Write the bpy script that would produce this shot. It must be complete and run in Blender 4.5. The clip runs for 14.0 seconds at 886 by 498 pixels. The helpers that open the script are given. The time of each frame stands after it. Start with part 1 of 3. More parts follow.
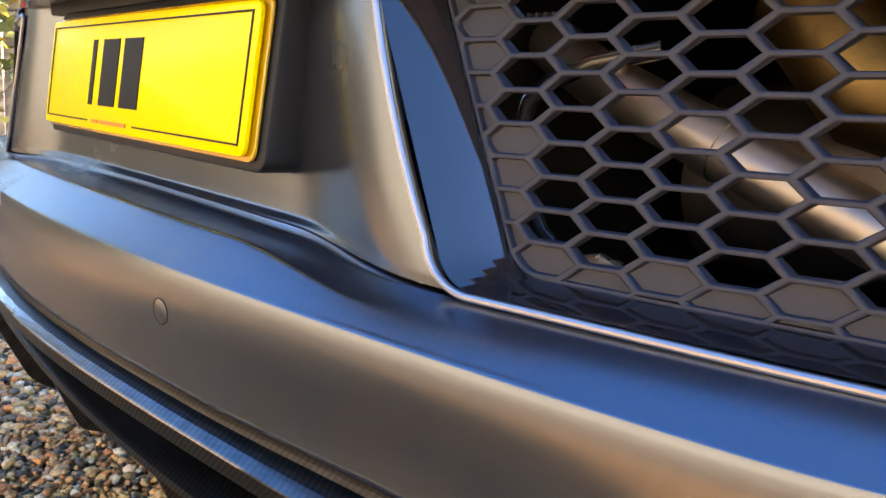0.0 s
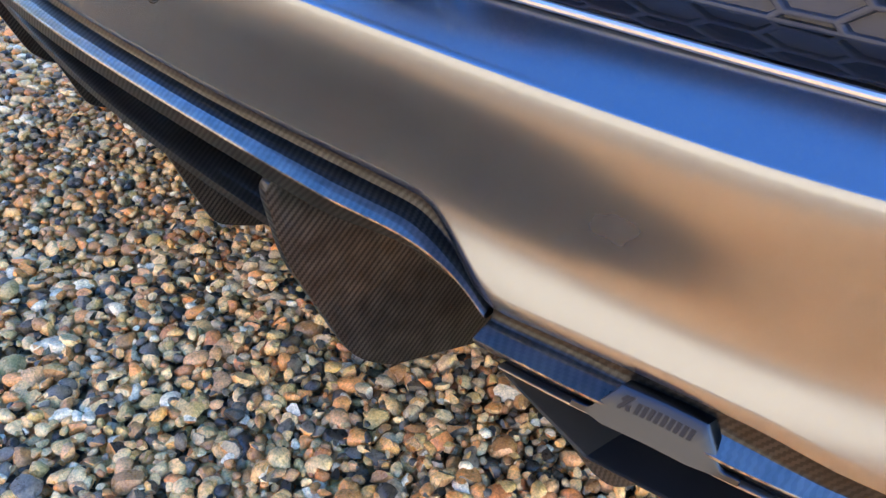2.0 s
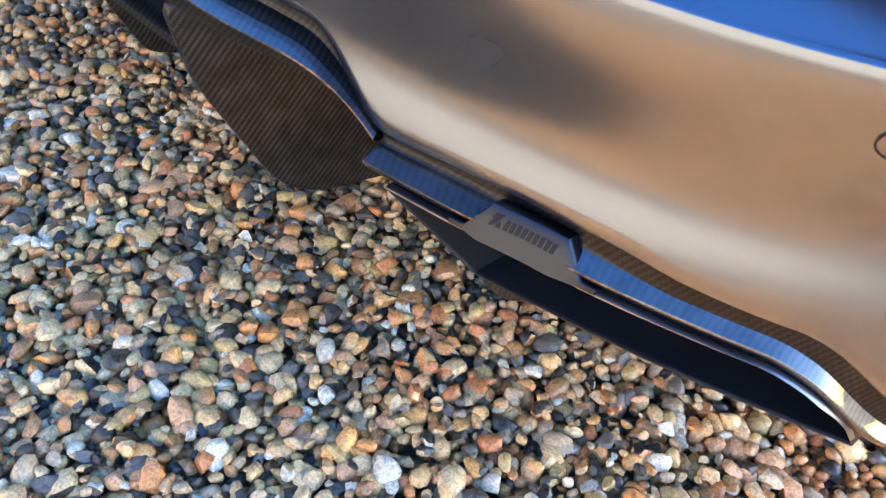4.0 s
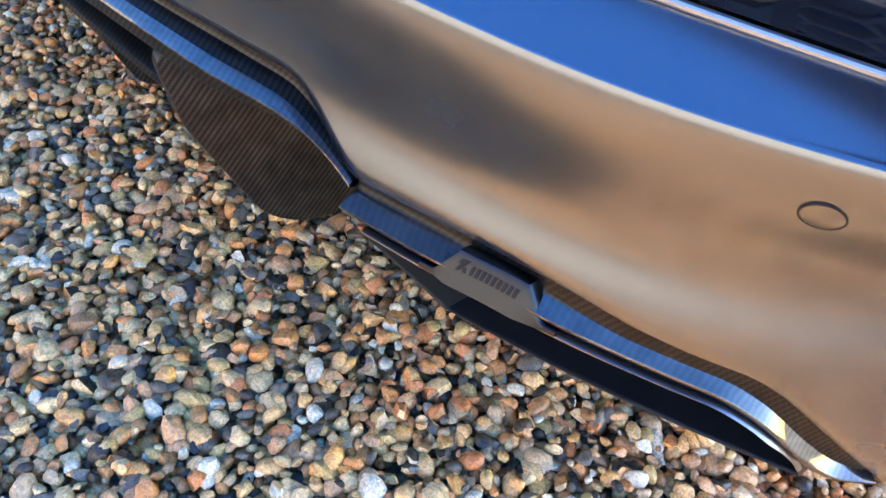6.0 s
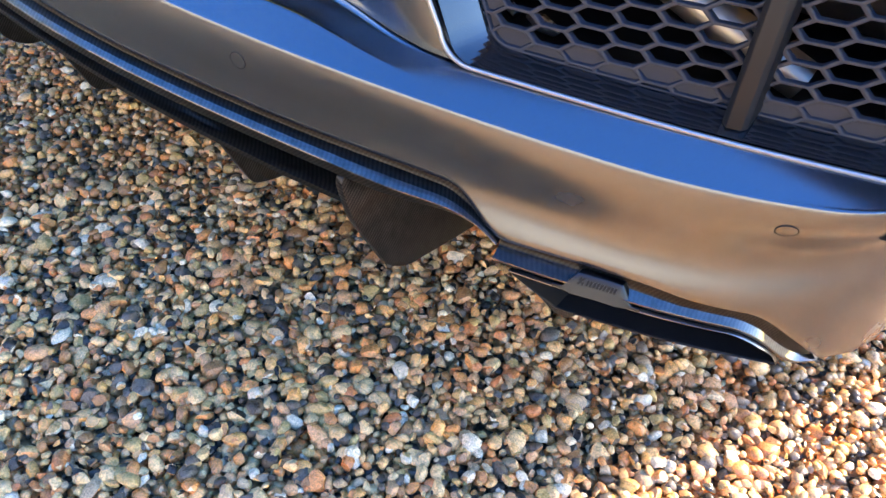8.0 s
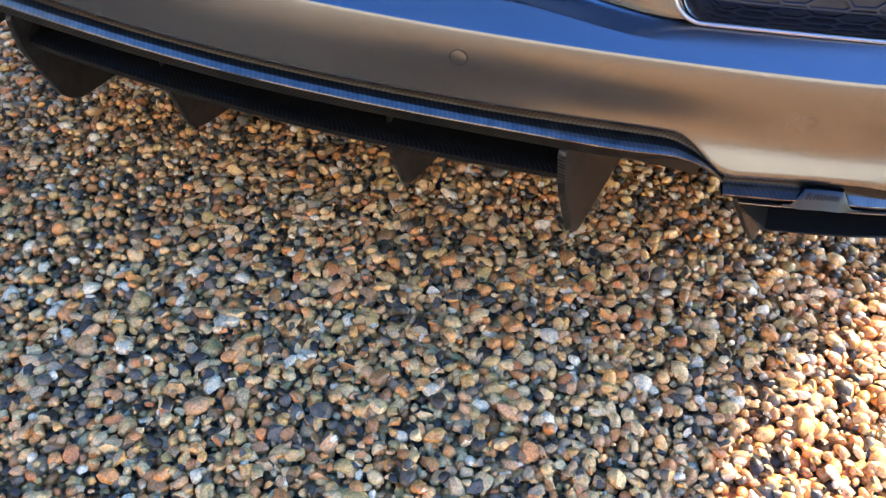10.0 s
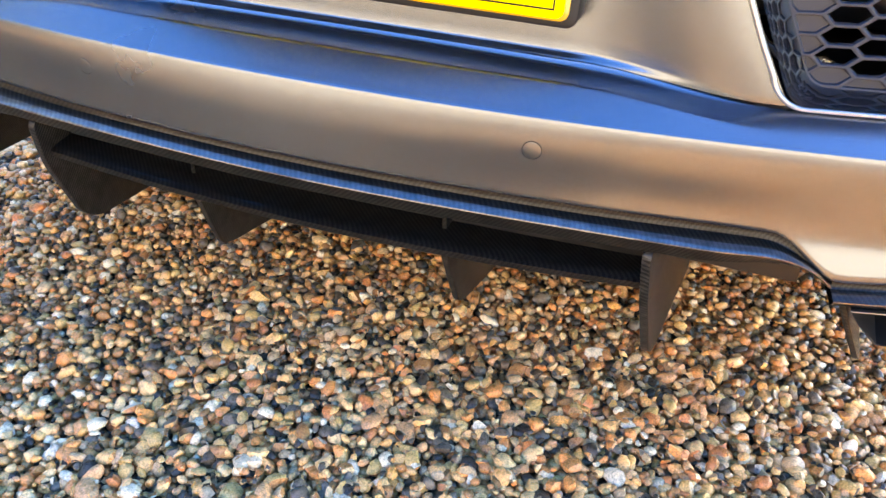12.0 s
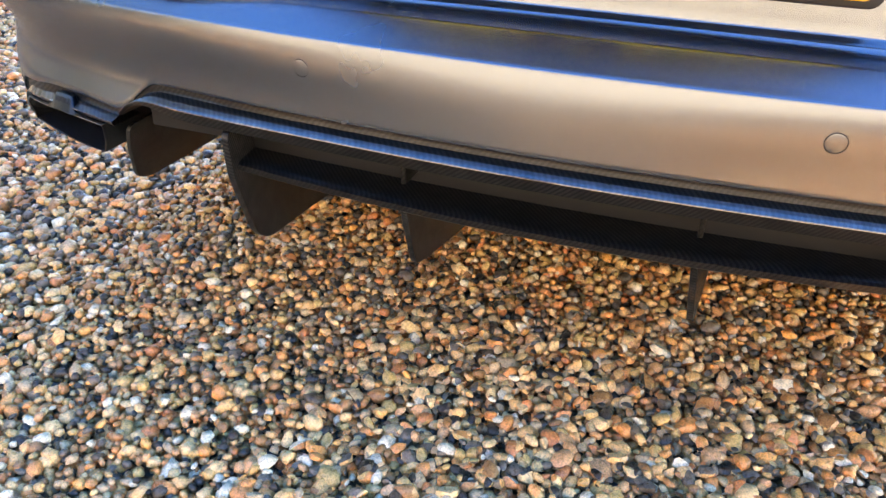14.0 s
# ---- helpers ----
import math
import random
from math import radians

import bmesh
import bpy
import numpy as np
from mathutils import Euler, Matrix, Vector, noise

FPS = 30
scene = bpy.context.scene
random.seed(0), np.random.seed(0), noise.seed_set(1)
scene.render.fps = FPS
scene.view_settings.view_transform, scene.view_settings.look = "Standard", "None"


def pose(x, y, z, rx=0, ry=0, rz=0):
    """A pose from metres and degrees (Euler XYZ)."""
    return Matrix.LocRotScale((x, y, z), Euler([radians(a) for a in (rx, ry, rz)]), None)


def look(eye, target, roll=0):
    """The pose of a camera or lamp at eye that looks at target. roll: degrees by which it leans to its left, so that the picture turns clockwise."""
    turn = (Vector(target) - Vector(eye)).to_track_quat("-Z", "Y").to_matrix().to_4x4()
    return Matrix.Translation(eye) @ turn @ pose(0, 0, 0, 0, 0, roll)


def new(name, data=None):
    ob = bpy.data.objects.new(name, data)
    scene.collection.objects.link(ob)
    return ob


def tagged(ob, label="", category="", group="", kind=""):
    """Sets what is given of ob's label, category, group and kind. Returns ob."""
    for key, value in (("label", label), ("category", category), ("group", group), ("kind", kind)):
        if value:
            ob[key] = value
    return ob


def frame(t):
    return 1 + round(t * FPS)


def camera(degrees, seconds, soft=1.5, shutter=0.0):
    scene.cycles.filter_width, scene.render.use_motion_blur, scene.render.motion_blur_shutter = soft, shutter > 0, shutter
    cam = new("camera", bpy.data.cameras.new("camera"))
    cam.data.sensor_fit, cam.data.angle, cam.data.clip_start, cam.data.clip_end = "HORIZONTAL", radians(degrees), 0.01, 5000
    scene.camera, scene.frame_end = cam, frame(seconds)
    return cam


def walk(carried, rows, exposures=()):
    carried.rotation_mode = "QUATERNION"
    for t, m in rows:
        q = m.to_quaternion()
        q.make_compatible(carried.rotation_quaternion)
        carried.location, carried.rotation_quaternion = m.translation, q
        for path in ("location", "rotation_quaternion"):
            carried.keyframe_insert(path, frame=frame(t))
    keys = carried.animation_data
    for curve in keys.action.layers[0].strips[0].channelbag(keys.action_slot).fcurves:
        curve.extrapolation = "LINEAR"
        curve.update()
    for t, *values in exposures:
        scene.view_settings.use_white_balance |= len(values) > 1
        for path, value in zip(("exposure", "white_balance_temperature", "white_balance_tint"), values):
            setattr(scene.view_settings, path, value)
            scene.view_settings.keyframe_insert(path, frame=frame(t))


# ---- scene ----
cam = camera(57.3, 14.0)
PATH = [
    (0, (0.848, -0.297, 0.721), (-0.631, 1.002, 0.368), 3.5),
    (0.5, (0.843, -0.309, 0.771), (-0.635, 0.988, 0.406), 3.5),
    (1, (0.852, -0.307, 0.753), (-0.577, 0.967, 0.17), 3.6),
    (1.5, (0.86, -0.309, 0.747), (-0.477, 0.905, -0.114), 3.7),
    (2, (0.854, -0.294, 0.729), (-0.387, 0.846, -0.349), 5.0),
    (2.5, (0.87, -0.283, 0.731), (-0.296, 0.802, -0.48), 5.3),
    (3, (0.892, -0.26, 0.733), (-0.182, 0.76, -0.61), 5.6),
    (3.2, (0.906, -0.266, 0.738), (-0.128, 0.749, -0.641), 6.4),
    (5.5, (0.914, -0.237, 0.742), (-0.116, 0.759, -0.653), 5.8),
    (6, (0.924, -0.247, 0.781), (-0.107, 0.752, -0.612), 5.9),
    (6.5, (0.968, -0.288, 0.836), (-0.058, 0.713, -0.558), 6.0),
    (7, (0.97, -0.4, 0.922), (-0.048, 0.613, -0.47), 5.8),
    (7.2, (0.96, -0.465, 0.965), (-0.021, 0.583, -0.428), 5.7),
    (9.3, (0.64, -0.723, 1.08), (0.132, 0.634, -0.298), 3.1),
    (9.5, (0.584, -0.802, 1.094), (0.111, 0.567, -0.285), 3.0),
    (10, (0.515, -0.834, 1.028), (0.065, 0.54, -0.354), 3.0),
    (10.5, (0.482, -0.812, 0.946), (0.039, 0.553, -0.447), 3.0),
    (11, (0.444, -0.794, 0.913), (0.005, 0.566, -0.487), 3.1),
    (11.5, (0.435, -0.787, 0.908), (-0.041, 0.646, -0.404), 2.8),
    (12, (0.426, -0.796, 0.917), (-0.109, 0.79, -0.178), 2.4),
    (12.5, (0.416, -0.785, 0.897), (-0.143, 0.861, -0.092), 2.3),
    (13, (0.406, -0.804, 0.835), (-0.155, 0.838, -0.158), 2.0),
    (13.5, (0.333, -0.836, 0.851), (-0.246, 0.799, -0.143), 1.7),
    (14, (0.18, -0.832, 0.832), (-0.429, 0.792, -0.164), 1.0),
]
walk(cam, [(t, look(eye, target, roll)) for t, eye, target, roll in PATH],
     exposures=[(0.0, 3.22, 9800, 17), (0.6, 3.24, 9600, 16), (2.0, 3.64, 8200, 15), (5.5, 3.47, 7550, 13), (7.0, 3.48, 7500, 13), (9.5, 3.2, 8500, 15), (11.2, 3.34, 8600, 15), (11.9, 3.98, 9000, 15), (12.5, 3.36, 9400, 17), (13.0, 3.38, 9400, 17), (13.5, 3.85, 9400, 17), (14.0, 3.85, 9300, 17)])

# ---- light: low autumn sun behind the car, blue sky ----
SUN_EL, SUN_AZ = radians(29), radians(28.0)
world = bpy.data.worlds.new("sky")
scene.world = world
world.use_nodes = True
wn = world.node_tree.nodes
sky = wn.new("ShaderNodeTexSky")
sky.sky_type = 'NISHITA'
sky.sun_disc = False
sky.sun_elevation, sky.sun_rotation = SUN_EL, SUN_AZ
sky.air_density, sky.dust_density, sky.ozone_density = 1.0, 0.4, 1.5
wn["Background"].inputs["Strength"].default_value = 0.15
vivid = wn.new("ShaderNodeHueSaturation")
vivid.inputs["Saturation"].default_value = 1.42
vivid.inputs["Hue"].default_value = 0.515
world.node_tree.links.new(sky.outputs[0], vivid.inputs["Color"])
world.node_tree.links.new(vivid.outputs[0], wn["Background"].inputs[0])
sun_data = bpy.data.lights.new("sun", 'SUN')
sun_data.energy, sun_data.angle, sun_data.color = 2.35, radians(0.55), (1.0, 0.985, 0.93)
sun = new("sun", sun_data)
sun_dir = Vector((math.sin(SUN_AZ) * math.cos(SUN_EL), math.cos(SUN_AZ) * math.cos(SUN_EL), math.sin(SUN_EL)))
sun.matrix_world = look(sun_dir * 20, (0, 0, 0))


# ---- materials ----
def material(name, color, rough=0.5, metal=0.0, coat=0.0, coat_rough=0.03, spec=0.5):
    m = bpy.data.materials.new(name)
    m.use_nodes = True
    b = m.node_tree.nodes["Principled BSDF"]
    b.inputs["Base Color"].default_value = (*color, 1)
    b.inputs["Roughness"].default_value = rough
    b.inputs["Metallic"].default_value = metal
    b.inputs["Coat Weight"].default_value = coat
    b.inputs["Coat Roughness"].default_value = coat_rough
    b.inputs["Specular IOR Level"].default_value = spec
    return m


def node(m, kind, **values):
    n = m.node_tree.nodes.new(kind)
    for key, value in values.items():
        if key in n.inputs:
            n.inputs[key].default_value = value
    return n


def link(m, a, b):
    m.node_tree.links.new(a, b)


def bsdf(m):
    return m.node_tree.nodes["Principled BSDF"]


def coords(m):
    return node(m, "ShaderNodeTexCoord").outputs["Object"]


def ramp(m, fac, stops, constant=False):
    r = m.node_tree.nodes.new("ShaderNodeValToRGB")
    if constant:
        r.color_ramp.interpolation = 'CONSTANT'
    e = r.color_ramp.elements
    while len(e) < len(stops):
        e.new(0.5)
    for el, (at, c) in zip(e, stops):
        el.position, el.color = at, (*c, 1)
    link(m, fac, r.inputs[0])
    return r.outputs[0]


def mixed(m, a, b, fac, mode='MIX'):
    n = m.node_tree.nodes.new("ShaderNodeMix")
    n.data_type, n.blend_type = 'RGBA', mode
    for sock, value in ((n.inputs[0], fac), (n.inputs[6], a), (n.inputs[7], b)):
        if isinstance(value, (int, float)):
            sock.default_value = value
        elif isinstance(value, tuple):
            sock.default_value = (*value, 1)
        else:
            link(m, value, sock)
    return n.outputs[2]


def bumped(m, height, strength, distance):
    b = node(m, "ShaderNodeBump", Strength=strength, Distance=distance)
    link(m, height, b.inputs["Height"])
    link(m, b.outputs[0], bsdf(m).inputs["Normal"])


def noise_tex(m, scale, detail=3.0, rough=0.5, vector=None):
    n = node(m, "ShaderNodeTexNoise", Scale=scale, Detail=detail, Roughness=rough)
    link(m, vector or coords(m), n.inputs["Vector"])
    return n.outputs["Fac"]


def make_paint():
    m = material("satin_bronze_paint", (0.24, 0.235, 0.23), 0.3, 0.95, 0.0)
    dust = noise_tex(m, 60.0, 3.0)
    haze = noise_tex(m, 7.0, 4.0)
    link(m, ramp(m, haze, [(0.3, (0.235,) * 3), (0.75, (0.285,) * 3)]), bsdf(m).inputs["Roughness"])
    link(m, mixed(m, (0.156, 0.176, 0.199), (0.148, 0.166, 0.188), dust), bsdf(m).inputs["Base Color"])
    return m


def maths(m, op, a, b=None):
    n = m.node_tree.nodes.new("ShaderNodeMath")
    n.operation = op
    for sock, value in zip(n.inputs, (a, b)):
        if isinstance(value, (int, float)):
            sock.default_value = value
        elif value is not None:
            link(m, value, sock)
    return n.outputs[0]


def make_carbon(name, coat, coat_rough, tone, spec, upright, metal, weft, tow=0.0017):
    """Two-by-two twill of carbon tows, each about 2 mm wide, under clear lacquer."""
    m = material(name, (0.02, 0.02, 0.02), 0.35, metal, coat, coat_rough, spec)
    bsdf(m).inputs["Coat IOR"].default_value = 1.75
    sep = m.node_tree.nodes.new("ShaderNodeSeparateXYZ")
    link(m, coords(m), sep.inputs[0])
    x, y, z = sep.outputs
    if upright:
        u, v = y, maths(m, 'ADD', z, maths(m, 'MULTIPLY', x, 0.3))
    else:
        u, v = x, maths(m, 'SUBTRACT', z, y)
    u, v = maths(m, 'DIVIDE', u, tow), maths(m, 'DIVIDE', v, tow)
    turn = maths(m, 'FRACT', maths(m, 'DIVIDE', maths(m, 'SUBTRACT', maths(m, 'FLOOR', u), maths(m, 'FLOOR', v)), 4.0))
    warp = maths(m, 'LESS_THAN', turn, 0.45)
    uneven = noise_tex(m, 55.0, 3.0)
    wear = ramp(m, uneven, [(0.3, (0.55,) * 3), (0.7, (1.25,) * 3)])
    weave = mixed(m, (tone * weft, tone * weft, tone * weft), (tone, tone * 0.97, tone * 0.93), warp)
    link(m, mixed(m, weave, wear, 1.0, 'MULTIPLY'), bsdf(m).inputs["Base Color"])
    link(m, ramp(m, warp, [(0.0, (0.46,) * 3), (1.0, (0.36,) * 3)]), bsdf(m).inputs["Roughness"])
    crown = maths(m, 'ADD', maths(m, 'PINGPONG', u, 0.5), maths(m, 'PINGPONG', v, 0.5))
    bumped(m, maths(m, 'ADD', warp, crown), 0.06, 0.0003)
    return m


def make_stone(name, joined):
    m = material(name, (0.3, 0.25, 0.2), 0.5, 0.0, 0.0, 0.03, 0.40)
    if joined:
        pick = node(m, "ShaderNodeNewGeometry").outputs["Random Per Island"]
    else:
        pick = node(m, "ShaderNodeObjectInfo").outputs["Random"]
    base = ramp(m, pick, [
        (0.00, (0.746, 0.285, 0.089)), (0.10, (0.809, 0.426, 0.162)), (0.23, (0.426, 0.189, 0.071)), (0.32, (0.048, 0.036, 0.026)),
        (0.39, (0.163, 0.121, 0.084)), (0.47, (0.576, 0.364, 0.192)), (0.545, (0.860, 0.518, 0.232)), (0.67, (0.715, 0.345, 0.150)),
        (0.74, (0.611, 0.207, 0.070)), (0.79, (0.624, 0.369, 0.132)), (0.87, (0.097, 0.065, 0.041)), (0.905, (0.845, 0.659, 0.432)),
        (0.96, (0.860, 0.391, 0.115))], True)
    pos = node(m, "ShaderNodeNewGeometry").outputs["Position"]
    spots = noise_tex(m, 130.0, 4.0, 0.65, pos)
    fine = noise_tex(m, 900.0, 3.0, 0.6, pos)
    veins = noise_tex(m, 330.0, 5.0, 0.7, pos)
    tone = ramp(m, spots, [(0.30, (0.74, 0.72, 0.70)), (0.5, (1.0, 1.0, 1.0)), (0.70, (1.22, 1.18, 1.10))])
    c = mixed(m, base, tone, 1.0, 'MULTIPLY')
    c = mixed(m, c, ramp(m, fine, [(0.35, (0.80,) * 3), (0.7, (1.18,) * 3)]), 1.0, 'MULTIPLY')
    c = mixed(m, c, ramp(m, veins, [(0.36, (0.62,) * 3), (0.5, (1.0,) * 3), (0.64, (1.30,) * 3)]), 1.0, 'MULTIPLY')
    link(m, c, bsdf(m).inputs["Base Color"])
    link(m, ramp(m, spots, [(0.3, (0.19,) * 3), (0.7, (0.44,) * 3)]), bsdf(m).inputs["Roughness"])
    bumped(m, fine, 0.25, 0.0012)
    return m


def make_soil():
    m = material("gravel_bed", (0.2, 0.15, 0.1), 0.8)
    v = node(m, "ShaderNodeTexVoronoi", Scale=58.0)
    link(m, coords(m), v.inputs["Vector"])
    sep = m.node_tree.nodes.new("ShaderNodeSeparateColor")
    link(m, v.outputs["Color"], sep.inputs[0])
    c = ramp(m, sep.outputs[0], [(0.0, (0.46, 0.24, 0.10)), (0.2, (0.56, 0.37, 0.19)), (0.4, (0.16, 0.14, 0.12)),
                                 (0.6, (0.36, 0.25, 0.15)), (0.75, (0.55, 0.38, 0.21)), (0.9, (0.11, 0.11, 0.12)), (0.97, (0.80, 0.66, 0.44))], True)
    # shade in the gaps between stones, painted as near-black cell edges
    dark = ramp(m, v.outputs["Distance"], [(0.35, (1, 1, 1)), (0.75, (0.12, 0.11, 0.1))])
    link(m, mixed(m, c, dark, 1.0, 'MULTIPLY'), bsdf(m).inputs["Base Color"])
    inv = ramp(m, v.outputs["Distance"], [(0.0, (1, 1, 1)), (0.8, (0, 0, 0))])
    bumped(m, inv, 1.0, 0.012)
    return m


PAINT, SOIL = make_paint(), make_soil()
STONE, LONE_STONE = make_stone("shingle", True), make_stone("loose_shingle", False)
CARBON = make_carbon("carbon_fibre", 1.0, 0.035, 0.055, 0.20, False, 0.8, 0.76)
# the same carbon, darkened to hold the shade under bumper and lip
SHADED_CARBON = make_carbon("shaded_carbon_fibre", 0.15, 0.10, 0.014, 0.10, False, 0.3, 0.3)
FIN_CARBON = make_carbon("fin_carbon_fibre", 0.12, 0.14, 0.030, 0.06, True, 0.2, 0.25)
GLOSS = material("gloss_black_plastic", (0.012, 0.012, 0.014), 0.06, 0.0, 1.0, 0.02)
CHROME = material("bright_trim", (0.40, 0.40, 0.405), 0.42, 1.0)
MESH = material("dark_grey_mesh_plastic", (0.024, 0.027, 0.037), 0.36, 0.0, 0.0, 0.03, 0.22)
bumped(MESH, noise_tex(MESH, 1200.0, 2.0), 0.15, 0.0005)
STEEL = material("brushed_steel", (0.55, 0.53, 0.50), 0.28, 1.0)
link(STEEL, ramp(STEEL, noise_tex(STEEL, 60.0, 4.0), [(0.3, (0.2,) * 3), (0.7, (0.4,) * 3)]), bsdf(STEEL).inputs["Roughness"])
TITAN = material("satin_titanium", (0.21, 0.215, 0.225), 0.34, 1.0)
SOOT = material("sooty_pipe_lining", (0.018, 0.018, 0.02), 0.5, 0.0, 0.0, 0.03, 0.2)
link(SOOT, mixed(SOOT, (0.006, 0.006, 0.008), (0.014, 0.0135, 0.014), noise_tex(SOOT, 40.0, 5.0)), bsdf(SOOT).inputs["Base Color"])
BLACK = material("matt_black_plastic", (0.008, 0.008, 0.009), 0.5, 0.0, 0.0, 0.03, 0.3)
bumped(BLACK, noise_tex(BLACK, 700.0, 2.0), 0.2, 0.0006)
RUBBER = material("tyre_rubber", (0.02, 0.02, 0.02), 0.75)
YELLOW = material("yellow_plate_acrylic", (0.86, 0.62, 0.006), 0.4, 0.0, 0.08, 0.05, 0.15)
link(YELLOW, mixed(YELLOW, (0.98, 0.70, 0.001), (0.93, 0.65, 0.001), noise_tex(YELLOW, 25.0, 3.0)), bsdf(YELLOW).inputs["Base Color"])
INK = material("black_plate_ink", (0.010, 0.007, 0.004), 0.5, 0.0, 0.0, 0.03, 0.15)
REDINK = material("red_plate_ink", (0.70, 0.22, 0.02), 0.4, 0.0, 0.1)
AMBER = material("plate_edge_acrylic", (0.55, 0.30, 0.01), 0.12, 0.0, 1.0, 0.02)
PIPE = material("heat_stained_pipe", (0.24, 0.20, 0.17), 0.42, 1.0)
link(PIPE, mixed(PIPE, (0.62, 0.55, 0.48), (0.34, 0.30, 0.27), noise_tex(PIPE, 18.0, 5.0)), bsdf(PIPE).inputs["Base Color"])
FOIL = material("gold_heat_shield", (0.24, 0.165, 0.075), 0.45, 1.0)
bumped(FOIL, noise_tex(FOIL, 45.0, 4.0), 0.5, 0.004)
LENS = material("clear_lamp_lens", (0.26, 0.23, 0.19), 0.10, 0.3, 1.0, 0.02)
REDLENS = material("red_lamp_lens", (0.22, 0.015, 0.006), 0.12, 0.0, 0.5, 0.02)
HOSE = material("glossy_black_hose", (0.03, 0.03, 0.03), 0.25, 0.0, 0.8, 0.05)
TAB = material("satin_badge_metal", (0.032, 0.035, 0.042), 0.30, 1.0)
LOGO = material("etched_dark_mark", (0.004, 0.005, 0.008), 0.5, 0.0, 0.0, 0.03, 0.2)


# ---- builders ----
def finish(name, bm, mat, parent=None, label="", smooth=True, angle=35):
    me = bpy.data.meshes.new(name)
    bm.normal_update()
    bm.to_mesh(me)
    bm.free()
    me.materials.append(mat)
    if smooth:
        me.polygons.foreach_set("use_smooth", [True] * len(me.polygons))
        me.set_sharp_from_angle(angle=radians(angle))
    ob = new(name, me)
    if parent:
        ob.parent = parent
    if label:
        ob["label"] = label
    return ob


def part(name, bm, mat, parent, label="", smooth=True, angle=35):
    return finish(name, bm, mat, parent, label, smooth, angle)


def grid_mesh(rows, closed=False, bm=None, flip=False):
    """A skin over rows of points."""
    bm = bm or bmesh.new()
    vs = [[bm.verts.new(p) for p in r] for r in rows]
    for a, b in zip(vs, vs[1:]):
        n = len(a)
        for i in range(n if closed else n - 1):
            j = (i + 1) % n
            quad = (a[i], a[j], b[j], b[i])
            bm.faces.new(quad[::-1] if flip else quad)
    return bm


def tube(path, radius, sides=10, bm=None):
    bm = bm or bmesh.new()
    pts = [Vector(p) for p in path]
    rings = []
    for i, p in enumerate(pts):
        d = (pts[min(i + 1, len(pts) - 1)] - pts[max(i - 1, 0)]).normalized()
        up = Vector((0, 1, 0)) if abs(d.y) < 0.9 else Vector((0, 0, 1))
        u = d.cross(up).normalized()
        v = d.cross(u)
        r = radius(i / (len(pts) - 1)) if callable(radius) else radius
        rings.append([p + r * (math.cos(k * math.tau / sides) * u + math.sin(k * math.tau / sides) * v) for k in range(sides)])
    grid_mesh(rings, True, bm)
    for ring in (rings[0], rings[-1][::-1]):
        bm.faces.new([bm.verts.new(p) for p in ring])
    bmesh.ops.remove_doubles(bm, verts=bm.verts, dist=1e-6)
    bmesh.ops.recalc_face_normals(bm, faces=bm.faces)
    return bm


def box(x0, x1, y0, y1, z0, z1, bevel=0.0, bm=None):
    own = bmesh.new()
    bmesh.ops.create_cube(own, size=1)
    for v in own.verts:
        v.co = ((x0 + x1) / 2 + v.co.x * (x1 - x0), (y0 + y1) / 2 + v.co.y * (y1 - y0), (z0 + z1) / 2 + v.co.z * (z1 - z0))
    if bevel:
        bmesh.ops.bevel(own, geom=own.edges[:], offset=bevel, segments=2, affect='EDGES', profile=0.5)
    return own


def slab(x0, x1, y0, y1, z0, z1, r, bevel=0.001):
    """A board with rounded corners, facing -y."""
    pts = []
    for cx, cz, a0 in ((x1 - r, z1 - r, 0), (x0 + r, z1 - r, 90), (x0 + r, z0 + r, 180), (x1 - r, z0 + r, 270)):
        pts += [(cx + r * math.cos(radians(a0 + k * 15)), y0, cz + r * math.sin(radians(a0 + k * 15))) for k in range(7)]
    return prism(pts, (0, y1 - y0, 0), bevel)


def prism(outline, depth, bevel=0.0):
    """A solid from an outline of 3D points and a vector."""
    bm = bmesh.new()
    a = [bm.verts.new(p) for p in outline]
    b = [bm.verts.new(Vector(p) + Vector(depth)) for p in outline]
    bm.faces.new(a)
    bm.faces.new(b[::-1])
    for i in range(len(a)):
        j = (i + 1) % len(a)
        bm.faces.new((a[j], a[i], b[i], b[j]))
    bmesh.ops.recalc_face_normals(bm, faces=bm.faces)
    if bevel:
        bmesh.ops.bevel(bm, geom=bm.edges[:], offset=bevel, segments=2, affect='EDGES', profile=0.5)
    return bm


def step(a, b, x):
    u = min(max((x - a) / (b - a), 0.0), 1.0)
    return u * u * (3 - 2 * u)


def lerp(a, b, u):
    return a + (b - a) * u


# ---- the car's shape: x across, y forward into the car, tail towards -y ----
TURN_IN, HALF_W = 0.86, 0.975


UPPER, LOWER = (0.19, 0.0, 0.0), (0.33, -0.52, 0.53)


def plan(s, curve):
    """Plan of the tail at the arc-like parameter |s|: an even polynomial, a rounded corner and the flank."""
    c2, c4, c6 = curve
    a = min(abs(s), TURN_IN)
    sign = 1 if s >= 0 else -1
    y = c2 * a ** 2 + c4 * a ** 4 + c6 * a ** 6
    if abs(s) <= TURN_IN:
        return s, y
    phi0 = math.atan(2 * c2 * a + 4 * c4 * a ** 3 + 6 * c6 * a ** 5)
    r = (HALF_W - TURN_IN) / (1 - math.sin(phi0))
    arc = r * (math.pi / 2 - phi0)
    d = abs(s) - TURN_IN
    phi = phi0 + min(d, arc) / r
    x = TURN_IN + r * (math.sin(phi) - math.sin(phi0))
    return sign * x, y + r * (math.cos(phi0) - math.cos(phi)) + max(d - arc, 0.0)


